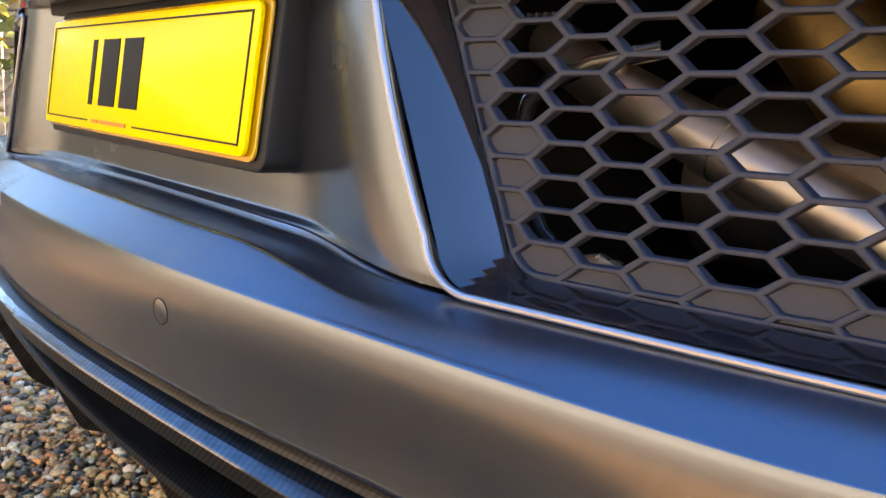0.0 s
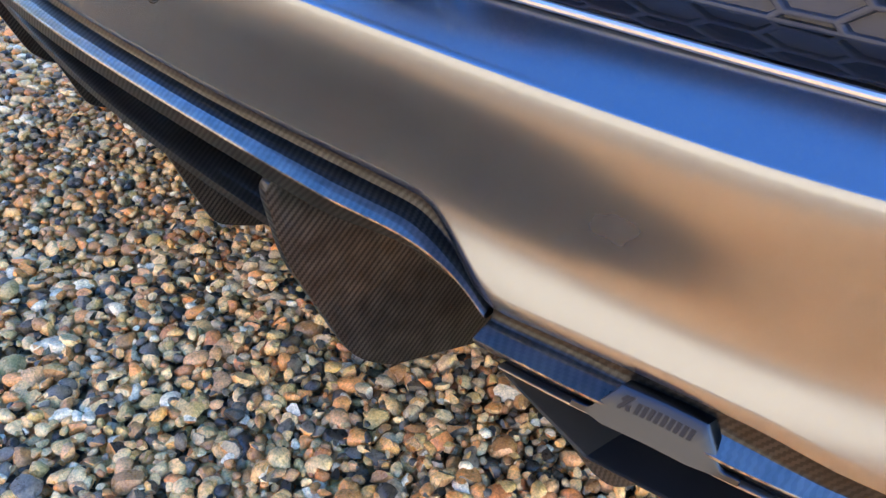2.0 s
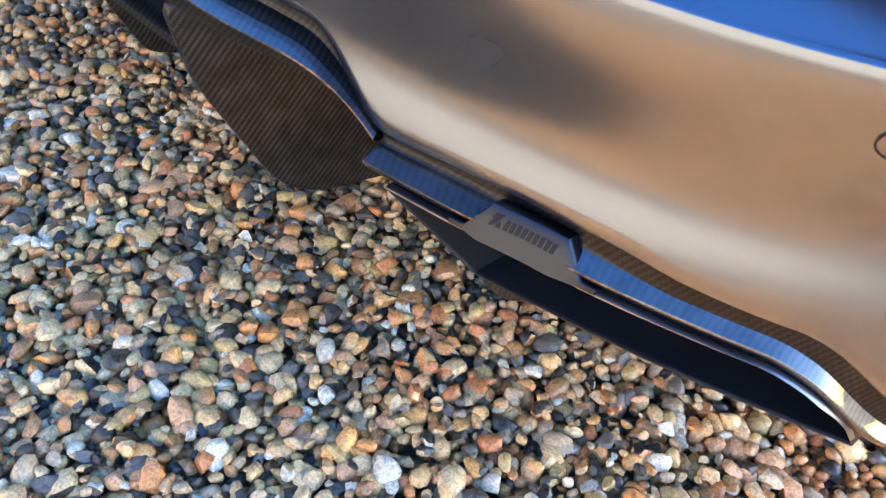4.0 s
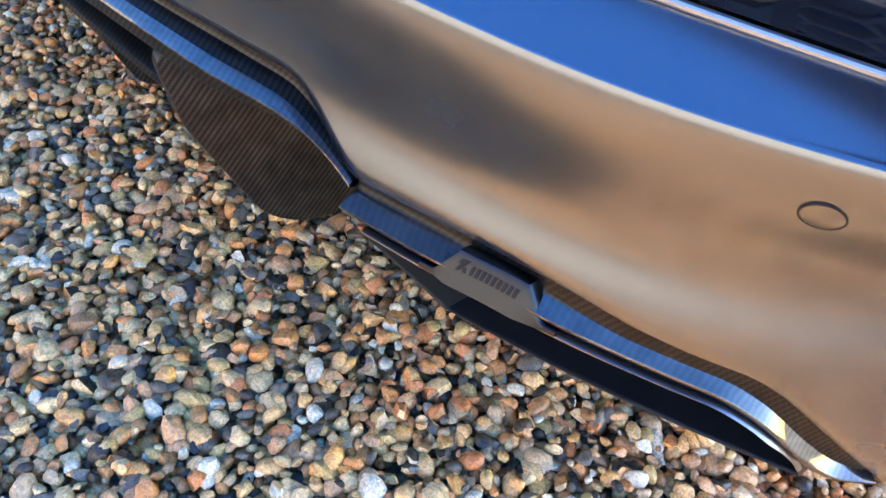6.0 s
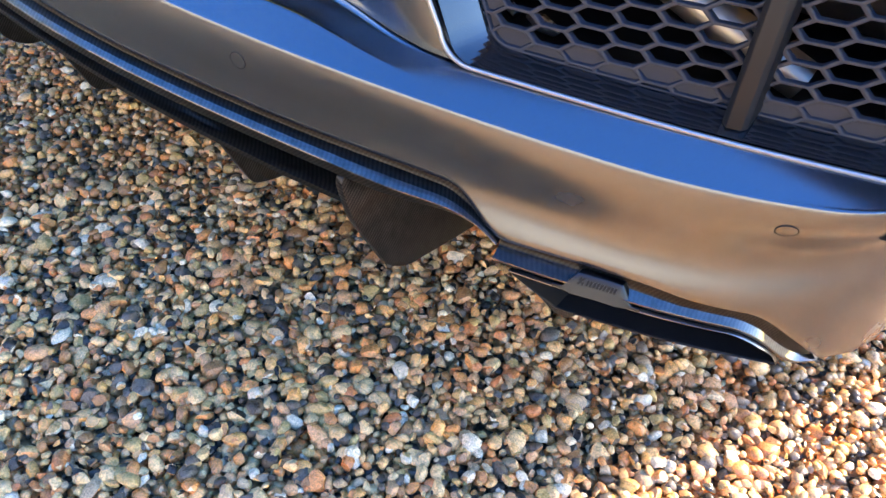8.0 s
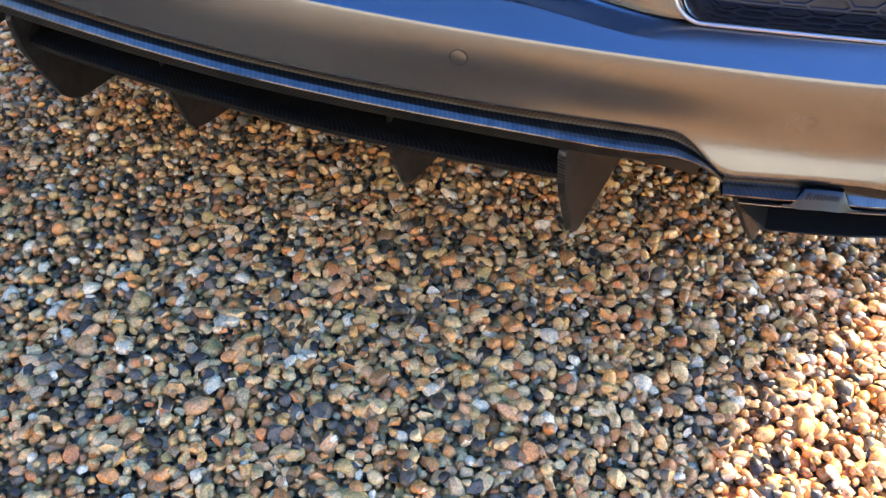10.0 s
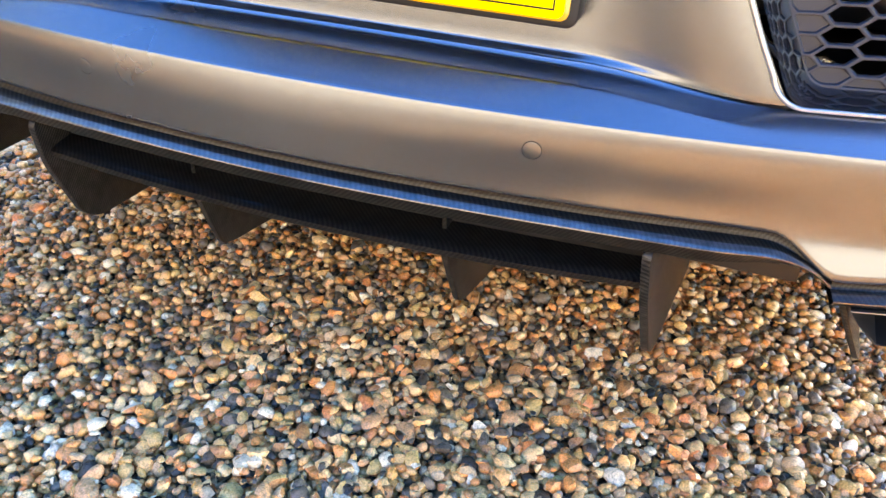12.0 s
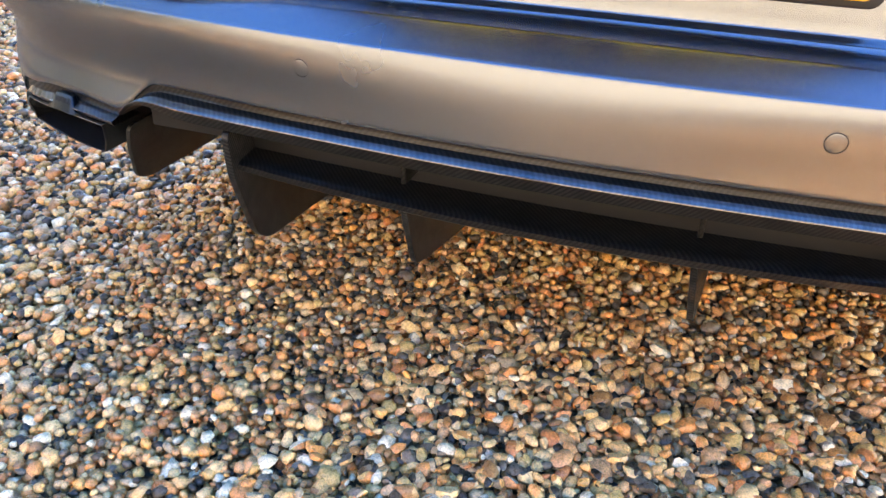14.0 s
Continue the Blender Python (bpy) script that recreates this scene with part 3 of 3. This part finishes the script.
               lambda a: lerp(0.0150, 0.0035, step(0.44, LIP_END, a)),
               ((1.0, 0.90), (0.99, 0.60), (0.93, 0.44), (0.82, 0.405), (0.62, 0.345), (0.40, 0.265), (0.20, 0.16), (0.07, 0.065)),
               7, diffuser, "lacquered carbon fibre diffuser lip", "carbon fibre upright behind the lip, darkened as if in shade")
    for side in (1, -1):
        build_band("tailpipe_strip", "strip_upright", *sorted((side * 0.592, side * 0.945)), 60, strip_point,
                   lambda a: 0.0062,
                   ((1.0, 0.95), (0.985, 0.68), (0.94, 0.42), (0.85, 0.305), (0.62, 0.215), (0.40, 0.135), (0.20, 0.065), (0.06, 0.018)),
                   5, diffuser, "lacquered carbon fibre strip over the tailpipe", "dull carbon fibre upright behind the strip")


def blade_point(x):
    return Vector((x, -0.049 + 0.10 * x * x, 0.408 + 0.06 * x * x))


def build_blade():
    rows = []
    for x in spans(-0.404, 0.404, 60):
        e = blade_point(x)
        prof = [(0.075, 0.006), (0.012, 0.0035), (0.003, 0.001), (0.0, -0.001), (0.0, -0.0085), (0.003, -0.0105), (0.02, -0.0105), (0.075, -0.004)]
        rows.append([e + Vector((0, dy, dz)) for dy, dz in prof])
    bm = grid_mesh(rows, True, flip=True)
    return part("diffuser_blade", bm, SHADED_CARBON, diffuser, "carbon fibre lower diffuser blade", angle=40)


def fin(outline, lean, thick, parent, label, toe=0.0):
    """An upright plate from an outline in y and z; lean gives x at a height, toe turns it outwards."""
    sub = []
    for p, q in zip(outline, outline[1:] + outline[:1]):
        sub += [(lerp(p[0], q[0], u), lerp(p[1], q[1], u)) for u in (0, 0.5)]
    bm = prism([(lean(z) - thick / 2 + toe * (y + 0.05), y, z) for y, z in sub], (thick, 0, 0), 0.0006)
    return part("fin", bm, FIN_CARBON, parent, label)


def rounded(outline, r=0.018, n=4):
    """Rounds the corners of an outline."""
    out = []
    for i, b in enumerate(outline):
        a, c = Vector(outline[i - 1]), Vector(outline[(i + 1) % len(outline)])
        b = Vector(b)
        p = b + (a - b).normalized() * min(r, (a - b).length * 0.45)
        q = b + (c - b).normalized() * min(r, (c - b).length * 0.45)
        for k in range(n + 1):
            u = k / n
            out.append(tuple((1 - u) ** 2 * p + 2 * u * (1 - u) * b + u * u * q))
    return out


diffuser = part("diffuser", box(-0.56, 0.56, 0.02, 0.034, 0.425, 0.52, 0.002), BLACK, car, "carbon fibre rear diffuser")
build_lip()
build_blade()
part("diffuser_web", box(-0.40, 0.40, 0.012, 0.019, 0.402, 0.51, 0.001), BLACK, diffuser, "black web between lip and blade")
for side in (1, -1):
    fin(rounded([(-0.058, 0.470), (-0.044, 0.400), (0.010, 0.290), (0.045, 0.266), (0.20, 0.245), (0.32, 0.225), (0.42, 0.36), (0.42, 0.470)]),
        lambda z: side * (0.402 + (0.46 - z) * 0.07), 0.010, diffuser, "tall carbon fibre diffuser fin", side * 0.08)
    fin(rounded([(-0.038, 0.400), (-0.014, 0.345), (0.008, 0.298), (0.040, 0.286), (0.20, 0.250), (0.30, 0.235), (0.36, 0.402)], 0.012),
        lambda z: side * (0.170 + (0.40 - z) * 0.05), 0.008, diffuser, "triangular carbon fibre strake", side * 0.02)
    fin(rounded([(0.004, 0.424), (0.020, 0.38), (0.056, 0.315), (0.090, 0.302), (0.30, 0.290), (0.42, 0.38), (0.42, 0.424)]),
        lambda z: side * (0.592 + (0.45 - z) * 0.42), 0.007, diffuser, "outer carbon fibre diffuser fin", side * 0.05)
    part("post", box(side * 0.170 - 0.003, side * 0.170 + 0.003, -0.036, 0.01, 0.432, 0.478, 0.001), SHADED_CARBON, diffuser, "small upright post")
rows = []
for x in spans(-0.60, 0.60, 24):
    rows.append([Vector((x, y, z)) for y, z in ((0.0, 0.476), (0.05, 0.474), (0.2, 0.44), (0.6, 0.33), (1.0, 0.22), (1.4, 0.13), (3.9, 0.12))])
part("underbody", grid_mesh(rows), BLACK, car, "black underbody panel")


# ---- tailpipes ----
def build_tailpipe(side):
    def top(x):
        e = strip_point(x)
        return Vector((x, e.y - 0.0010, e.z - 0.0095))
    rim = [top(x) for x in spans(0.612, 0.866, 30)]
    end = Vector((0.886, 0.120, 0.352))
    rim += [rim[-1].lerp(end, u) + Vector((0.003, 0, 0.004)) * math.sin(u * math.pi) for u in (0.3, 0.6, 0.85)]
    foot = Vector((0.656, 0.020, 0.368))
    for u in spans(0, 1, 26):
        rim.append(end.lerp(foot, u) + Vector((0, 0, -0.007 * math.sin(u * math.pi))))
    low0 = rim[-1]
    rim += [low0.lerp(rim[0], u) + Vector((-0.003 * math.sin(u * math.pi), 0, 0)) for u in (0.08, 0.2, 0.4, 0.6, 0.8, 0.93)]
    centre = sum(rim, Vector()) / len(rim)

    def ring(inset, dy, k=1.0):
        out = []
        for p in rim:
            d = Vector((centre.x - p.x, 0, centre.z - p.z))
            d = Vector((d.x * 0.35, 0, d.z)).normalized() * inset
            q = Vector((p.x + d.x, p.y, p.z + d.z))
            q = Vector((centre.x + (q.x - centre.x) * k, q.y, centre.z + (q.z - centre.z) * k))
            y = q.y + dy if dy < 0.03 else lerp(q.y, centre.y, 0.7) + dy
            out.append(Vector((side * q.x, y, q.z)))
        return out

    lipped = [ring(-0.0006, 0.005), ring(-0.0006, 0.002), ring(0.0, 0.0), ring(0.0014, 0.0), ring(0.0022, 0.002)]
    bm = grid_mesh([r[:34] for r in lipped], flip=side < 0)
    pipe = part("tailpipe", bm, TITAN, car, "flat satin titanium tailpipe with a dark inside", angle=60)
    part("lower_rim", grid_mesh([r[33:] + r[:1] for r in lipped], flip=side < 0), SOOT, pipe, "sooty lower pipe rim", angle=60)
    part("pipe_shell", grid_mesh([ring(0, 0.16), ring(-0.0004, 0.02), ring(-0.0006, 0.005)], True, flip=side < 0), BLACK, pipe, "dark outer pipe wall")
    bm = grid_mesh([ring(0.0022, 0.002), ring(0.0026, 0.02), ring(0.003, 0.08, 0.96), ring(0.003, 0.20, 0.85)], True, flip=side < 0)
    bm.faces.new([bm.verts.new(p) for p in ring(0.003, 0.20, 0.85)])
    bmesh.ops.remove_doubles(bm, verts=bm.verts, dist=1e-6)
    part("pipe_lining", bm, SOOT, pipe, "sooty dark pipe lining")
    hole = bmesh.new()
    c = Vector((side * 0.70, 0.10, 0.402))
    grid_mesh([[c + Vector((r * math.cos(t), dy, 0.6 * r * math.sin(t))) for t in spans(0, math.tau, 28)[:-1]] for r, dy in ((0.036, -0.01), (0.032, -0.012), (0.030, 0.10))], True, hole)
    part("inner_pipe", hole, BLACK, pipe, "round inner pipe mouth")
    # raised badge tab leaning back on the upper rim
    def lift(x):
        return min(max((x - 0.6695) / 0.0105, 0.0), 1.0) * min(max((0.7385 - x) / 0.0145, 0.0), 1.0)

    def tab_point(x, k, out=0.0):
        """A point of the tab's face at a share k of its height."""
        e, l = strip_point(x), lift(x)
        lo = Vector((side * x, e.y - 0.0024 - 0.0030 * l, e.z - 0.0090))
        hi = Vector((side * x, e.y - 0.0014 + 0.0075 * l, e.z - 0.0058 + 0.0178 * l))
        return lo.lerp(hi, k) + Vector((0, -0.8, 0.6)) * out

    rows = []
    for x in spans(0.660, 0.748, 44):
        t = tab_point(x, 1.0)
        rows.append([tab_point(x, 0.0) + Vector((0, 0.003, 0)), tab_point(x, 0.0), tab_point(x, 0.5), tab_point(x, 0.94), t + Vector((0, 0.0009, 0.0003)),
                     t + Vector((0, 0.0030, 0.0004)), t + Vector((0, 0.0085, 0.0)), t + Vector((0, 0.0095, -0.0012)), t + Vector((0, 0.0095, -0.008))])
    tab = part("badge_tab", grid_mesh(rows, flip=side > 0), TAB, pipe, "dark satin metal badge tab", angle=40)

    def etched(outline):
        bm = bmesh.new()
        vs = [[bm.verts.new(tab_point(x, k, h)) for x, k in outline] for h in (0.0005, -0.0004)]
        bm.faces.new(vs[0])
        bm.faces.new(vs[1][::-1])
        for i in range(len(outline)):
            j = (i + 1) % len(outline)
            bm.faces.new((vs[0][j], vs[0][i], vs[1][i], vs[1][j]))
        bmesh.ops.recalc_face_normals(bm, faces=bm.faces)
        part("mark", bm, LOGO, tab, "dark etched mark", False)

    etched([(0.6830, 0.50), (0.6848, 0.50), (0.6892, 0.84), (0.6892, 0.88), (0.6872, 0.88), (0.6830, 0.57)])
    etched([(0.6828, 0.74), (0.6850, 0.88), (0.6868, 0.86), (0.6846, 0.69)])
    etched([(0.6866, 0.63), (0.6888, 0.67), (0.6896, 0.52), (0.6876, 0.49)])
    for k in range(9):
        xa = 0.6915 + k * 0.0034
        etched([(xa, 0.52), (xa + 0.0023, 0.52), (xa + 0.0026, 0.80), (xa + 0.0003, 0.80)])


for side in (1, -1):
    build_tailpipe(side)


# ---- the rest of the car, forward of the tail ----
def build_shell():
    st = [(0.22, 0.93, 0.40, 0.84, 0.70, 0.93), (0.45, 0.965, 0.22, 0.88, 0.70, 1.00), (0.9, 0.975, 0.25, 0.92, 0.62, 1.10), (1.5, 0.975, 0.18, 0.92, 0.56, 1.21),
          (2.1, 0.96, 0.16, 0.90, 0.56, 1.24), (2.7, 0.95, 0.16, 0.86, 0.58, 1.15), (3.2, 0.95, 0.16, 0.82, 0.66, 0.92), (3.8, 0.95, 0.18, 0.74, 0.66, 0.78), (4.3, 0.88, 0.20, 0.62, 0.6, 0.66), (4.45, 0.6, 0.25, 0.5, 0.4, 0.55)]
    rows = []
    for y, w, zb, zs, wt, zt in st:
        half = [(w - 0.06, zb), (w, zb + 0.08), (w, zs - 0.12), (w - 0.02, zs - 0.03), (w - 0.09, zs), (wt, lerp(zs, zt, 0.75)), (wt * 0.6, zt), (0.0, zt + 0.01)]
        rows.append([Vector((x, y, z)) for x, z in half] + [Vector((-x, y, z)) for x, z in half[-2::-1]])
    part("body_shell", grid_mesh(rows), PAINT, car, "satin bronze body shell")


build_shell()


def build_wheel(x, y):
    r, w = 0.34, 0.29
    bm = bmesh.new()
    prof = [(0.22, -w / 2), (0.31, -w / 2), (0.335, -w / 2 + 0.02), (r, -w / 2 + 0.05), (r, w / 2 - 0.05), (0.335, w / 2 - 0.02), (0.31, w / 2), (0.22, w / 2)]
    grid_mesh([[Vector((x + h, y + q * math.cos(t), 0.343 + q * math.sin(t))) for q, h in prof] for t in spans(0, math.tau, 40)], False, bm)
    wheel = part("wheel", bm, RUBBER, car, "black low profile tyre")
    bm = bmesh.new()
    for h in (math.copysign(w / 2 - 0.03, x),):
        for k in range(5):
            t = k * math.tau / 5
            vs = [bm.verts.new((x + h, y + q * math.cos(t + o), 0.343 + q * math.sin(t + o))) for q, o in ((0.03, -0.6), (0.225, -0.13), (0.225, 0.13), (0.03, 0.6))]
            bm.faces.new(vs)
    part("rim", bm, BLACK, wheel, "dark spoked rim", False)


for x in (-0.80, 0.80):
    build_wheel(x, 1.05)
    build_wheel(x, 3.70)


# the plan is drawn from its right half; the left flank stands a little further out
for ob in car.children_recursive:
    if ob.name.split(".")[0] not in ("plate_holder", "number_plate", "plate_face", "border_line", "character_bar", "maker_bar", "fin", "parking_sensor", "sensor_gap"):
        for v in ob.data.vertices:
            v.co.x -= 0.014 * step(0.15, 0.55, -v.co.x)


# ---- ground and shingle ----
bm = bmesh.new()
grid_mesh([[Vector((x, y, -0.020)) for x in (-300, -20, -5, 5, 20, 300)] for y in (-300, -20, -5, 5, 20, 300)], bm=bm, flip=True)
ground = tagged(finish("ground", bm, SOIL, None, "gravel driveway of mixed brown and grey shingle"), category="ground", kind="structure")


def stone_shapes(count, level, rng):
    """Water-worn pebbles of unit size, some of them split or chipped."""
    bm = bmesh.new()
    bmesh.ops.create_icosphere(bm, subdivisions=level, radius=1.0)
    base = np.array([v.co[:] for v in bm.verts])
    faces = np.array([[v.index for v in f.verts] for f in bm.faces])
    bm.free()
    shapes = []
    for k in range(count):
        v = base.copy()
        off = Vector(rng.uniform(-50, 50, 3))
        n = np.array([noise.noise(Vector(p) * 0.8 + off) for p in v])
        v *= (1 + 0.34 * n)[:, None]
        for _ in range(rng.integers(1, 8)):
            d = rng.normal(size=3)
            d /= np.linalg.norm(d)
            cut = rng.uniform(0.46, 0.84)
            over = np.maximum(v @ d - cut, 0)
            v -= over[:, None] * d * 0.92
        v *= np.array([1.0, rng.uniform(0.60, 0.92), rng.uniform(0.42, 0.74)])
        shapes.append(v)
    return shapes, faces


def stone_mesh(name, v, f, mat, sharp):
    me = bpy.data.meshes.new(name)
    me.vertices.add(len(v))
    me.vertices.foreach_set("co", np.ascontiguousarray(v, dtype=np.float32).ravel())
    me.loops.add(f.size)
    me.loops.foreach_set("vertex_index", np.ascontiguousarray(f, dtype=np.int32).ravel())
    me.polygons.add(len(f))
    me.polygons.foreach_set("loop_start", np.arange(0, f.size, 3, dtype=np.int32))
    me.polygons.foreach_set("use_smooth", np.ones(len(f), bool))
    me.update(calc_edges=True)
    me.set_sharp_from_angle(angle=radians(sharp))
    me.materials.append(mat)
    return me


def spots(x0, x1, y0, y1, pitch, z, rng, keep=1.0):
    """Jittered places of stones in one layer."""
    gx, gy = np.meshgrid(np.arange(x0, x1, pitch), np.arange(y0, y1, pitch * 0.88))
    gx = gx + (np.arange(gx.shape[0]) % 2)[:, None] * pitch / 2
    p = np.stack([gx.ravel(), gy.ravel()], 1) + rng.uniform(-0.42, 0.42, (gx.size, 2)) * pitch
    p = p[rng.random(len(p)) < keep]
    return np.c_[p, z + rng.uniform(-0.004, 0.004, len(p))]


def within(p, area_of):
    x0, x1, y0, y1 = area_of
    return (p[:, 0] > x0) & (p[:, 0] < x1) & (p[:, 1] > y0) & (p[:, 1] < y1)


def scatter(pts, size, level, seed, label, lone=None):
    """Lays stones at the places; those inside the small area lone are objects of their own."""
    rng = np.random.default_rng(seed)
    shapes, faces = stone_shapes(40, level, rng)
    stack = np.array(shapes)
    n = len(pts)
    r = size * np.exp(rng.normal(0, 0.33, n)).clip(0.5, 2.0)
    which = rng.integers(0, len(stack), n)
    v = stack[which] * r[:, None, None]
    yaw, tilt, roll = rng.uniform(0, 2 * np.pi, n), rng.normal(0, 0.32, n), rng.normal(0, 0.32, n)
    alone = np.flatnonzero(within(pts, lone))[:300] if lone else np.zeros(0, int)
    for ang, i, j in ((tilt, 1, 2), (roll, 0, 2), (yaw, 0, 1)):
        c, s = np.cos(ang)[:, None], np.sin(ang)[:, None]
        a, b = v[:, :, i].copy(), v[:, :, j].copy()
        v[:, :, i], v[:, :, j] = a * c - b * s, a * s + b * c
    v += pts[:, None, :]
    joined = np.setdiff1d(np.arange(n), alone)
    nv = stack.shape[1]
    f = (faces[None] + (np.arange(len(joined)) * nv)[:, None, None]).reshape(-1, 3)
    sharp = 33 if level > 1 else 80
    tagged(new("gravel", stone_mesh("gravel", v[joined].reshape(-1, 3), f, STONE, sharp)), label, "gravel", kind="stuff")
    meshes = [stone_mesh("stone", shape, faces, LONE_STONE, sharp) for shape in shapes] if lone else []
    for k in alone:
        stone = new("stone", meshes[which[k]])
        stone.parent = ground
        stone.matrix_world = (Matrix.Translation(pts[k]) @ Matrix.Rotation(yaw[k], 4, 'Z') @ Matrix.Rotation(-roll[k], 4, 'Y')
                              @ Matrix.Rotation(tilt[k], 4, 'X') @ Matrix.Diagonal((r[k], r[k], r[k], 1)))


NEAR, WIDE, SINGLE = (-0.34, 1.10, -0.42, 0.36), (-1.05, 1.30, -0.70, 0.80), (0.28, 0.60, -0.15, 0.070)
layer_rng = np.random.default_rng(3)
top = spots(*WIDE[:2], *WIDE[2:], 0.0150, 0.0, layer_rng, 0.86)
under = spots(*WIDE[:2], *WIDE[2:], 0.0150, -0.0135, layer_rng)
close = within(top, NEAR)
scatter(top[close], 0.0102, 2, 5, "loose rounded brown, grey and white shingle stones", SINGLE)
scatter(np.concatenate([top[~close], under]), 0.0102, 1, 6, "bed of rounded brown and grey shingle stones")
wide = spots(-3.2, 2.4, -1.6, 2.4, 0.022, 0.0, np.random.default_rng(4))
scatter(wide[~within(wide, (-1.02, 1.27, -0.67, 0.77))], 0.0130, 1, 4, "loose shingle stones of the driveway")


# ---- surroundings: fence and shrubs round the drive ----
WOOD = material("weathered_fence_wood", (0.24, 0.20, 0.16), 0.8)
link(WOOD, mixed(WOOD, (0.30, 0.26, 0.22), (0.13, 0.11, 0.09), noise_tex(WOOD, 6.0, 6.0)), bsdf(WOOD).inputs["Base Color"])
LEAF = material("autumn_leaves", (0.2, 0.2, 0.03), 0.6)
rnd = node(LEAF, "ShaderNodeNewGeometry").outputs["Random Per Island"]
link(LEAF, ramp(LEAF, rnd, [(0.0, (0.10, 0.12, 0.02)), (0.35, (0.22, 0.20, 0.03)), (0.6, (0.42, 0.30, 0.03)), (0.85, (0.06, 0.08, 0.02))], True), bsdf(LEAF).inputs["Base Color"])
BARK = material("bark", (0.10, 0.08, 0.06), 0.9)
bumped(BARK, noise_tex(BARK, 30.0, 5.0), 0.6, 0.01)


def build_fence(x0, y0, x1, y1, height):
    length = math.hypot(x1 - x0, y1 - y0)
    fence = new("fence")
    fence.matrix_world = Matrix.Translation((x0, y0, -0.02)) @ Matrix.Rotation(math.atan2(y1 - y0, x1 - x0), 4, 'Z')
    tagged(fence, "weathered grey board fence beside the gravel drive", "fence")
    board = None
    n = int(length / 0.155)
    for i in range(n):
        x = i * 0.155
        if board is None:
            board = part("board", box(0, 0.145, -0.01, 0.012, 0.03, height, 0.003), WOOD, fence)
            me = board.data
        else:
            b = new("board", me)
            b.parent = fence
            b.location = (x, 0, 0)
    for i in range(int(length / 2.4) + 1):
        part("post", box(i * 2.4, i * 2.4 + 0.1, 0.013, 0.11, 0.0, height + 0.1, 0.004), WOOD, fence)
    return fence


def build_tree(x, y, height, spread, seed, leaves):
    rng = random.Random(seed)
    tree = new("tree")
    tree.location = (x, y, -0.02)
    tagged(tree, "shrubby tree with yellow and green autumn leaves", "tree")
    bm = tube([(0, 0, 0), (0.05, 0.02, height * 0.3), (-0.04, 0.05, height * 0.6), (0.03, 0, height * 0.9)], lambda u: 0.09 * (1 - 0.8 * u), 9)
    tips = []
    for k in range(9):
        z = height * (0.25 + 0.07 * k)
        t = rng.uniform(0, math.tau)
        tip = (spread * 0.8 * math.cos(t), spread * 0.8 * math.sin(t), z + height * 0.25)
        tube([(0, 0, z), (tip[0] * 0.5, tip[1] * 0.5, z + height * 0.1), tip], lambda u: 0.035 * (1 - 0.85 * u), 6, bm)
        tips.append(tip)
    part("trunk", bm, BARK, tree, "rough brown trunk with limbs")
    verts, faces = [], []
    for i in range(leaves):
        c = Vector(rng.choice(tips)) * rng.uniform(0.55, 1.1)
        c += Vector((rng.gauss(0, spread * 0.3), rng.gauss(0, spread * 0.3), rng.gauss(0, height * 0.13)))
        c.z = max(c.z, 0.05)
        u = Vector((rng.gauss(0, 1), rng.gauss(0, 1), rng.gauss(0, 0.6))).normalized() * rng.uniform(0.035, 0.07)
        w = u.cross(Vector((rng.gauss(0, 1), rng.gauss(0, 1), rng.gauss(0, 1)))).normalized() * u.length * 0.5
        k = len(verts)
        verts += [c - u, c + w, c + u, c - w]
        faces.append((k, k + 1, k + 2, k + 3))
    me = bpy.data.meshes.new("crown")
    me.from_pydata(verts, [], faces)
    me.materials.append(LEAF)
    crown = new("crown", me)
    crown.parent = tree


RENDERED = material("cream_render", (0.62, 0.55, 0.44), 0.85)
bumped(RENDERED, noise_tex(RENDERED, 90.0, 4.0), 0.3, 0.004)
SAND = material("sandy_render", (0.42, 0.35, 0.26), 0.85)
link(SAND, mixed(SAND, (0.52, 0.465, 0.375), (0.46, 0.405, 0.325), noise_tex(SAND, 3.0, 6.0)), bsdf(SAND).inputs["Base Color"])
bumped(SAND, noise_tex(SAND, 90.0, 4.0), 0.3, 0.004)
# unseen wall, added to keep direct sun off the tail and near gravel
tagged(finish("wall_north", box(-1.2, 4.46, 7.0, 7.3, -0.02, 5.2), RENDERED, None, "unseen cream rendered wall added to block the sun", False), category="wall", kind="structure")
build_fence(-7.5, -6.0, -6.0, 6.5, 1.8)
# unseen wall, added to throw warm sunlight back onto bumper and gravel
tagged(finish("wall_south", box(-7.6, 7.0, -4.6, -4.3, -0.02, 2.75), SAND, None, "unseen sandy rendered wall added to bounce warm sunlight", False), category="wall", kind="structure")
TILES = material("dark_roof_tiles", (0.05, 0.045, 0.04), 0.8)
link(TILES, mixed(TILES, (0.06, 0.05, 0.045), (0.035, 0.032, 0.03), noise_tex(TILES, 9.0, 4.0)), bsdf(TILES).inputs["Base Color"])
# unseen roof, added to close the top of the bounce wall
slope = prism([(-7.8, -4.0, 2.38), (-7.8, -7.2, 3.1), (-7.8, -7.3, 2.96), (-7.8, -4.0, 2.26)], (15.0, 0, 0))
tagged(finish("roof_south", slope, TILES, None, "unseen dark tiled roof added over the bounce wall", False), category="roof", kind="structure")
for k, (x, y, h, s) in enumerate([(-5.4, 3.4, 5.2, 1.5), (-5.2, 1.6, 4.0, 1.3), (-6.4, -2.0, 4.6, 1.6), (-6.6, 5.5, 6.0, 1.9)]):
    build_tree(x, y, h, s, 20 + k, 6500)
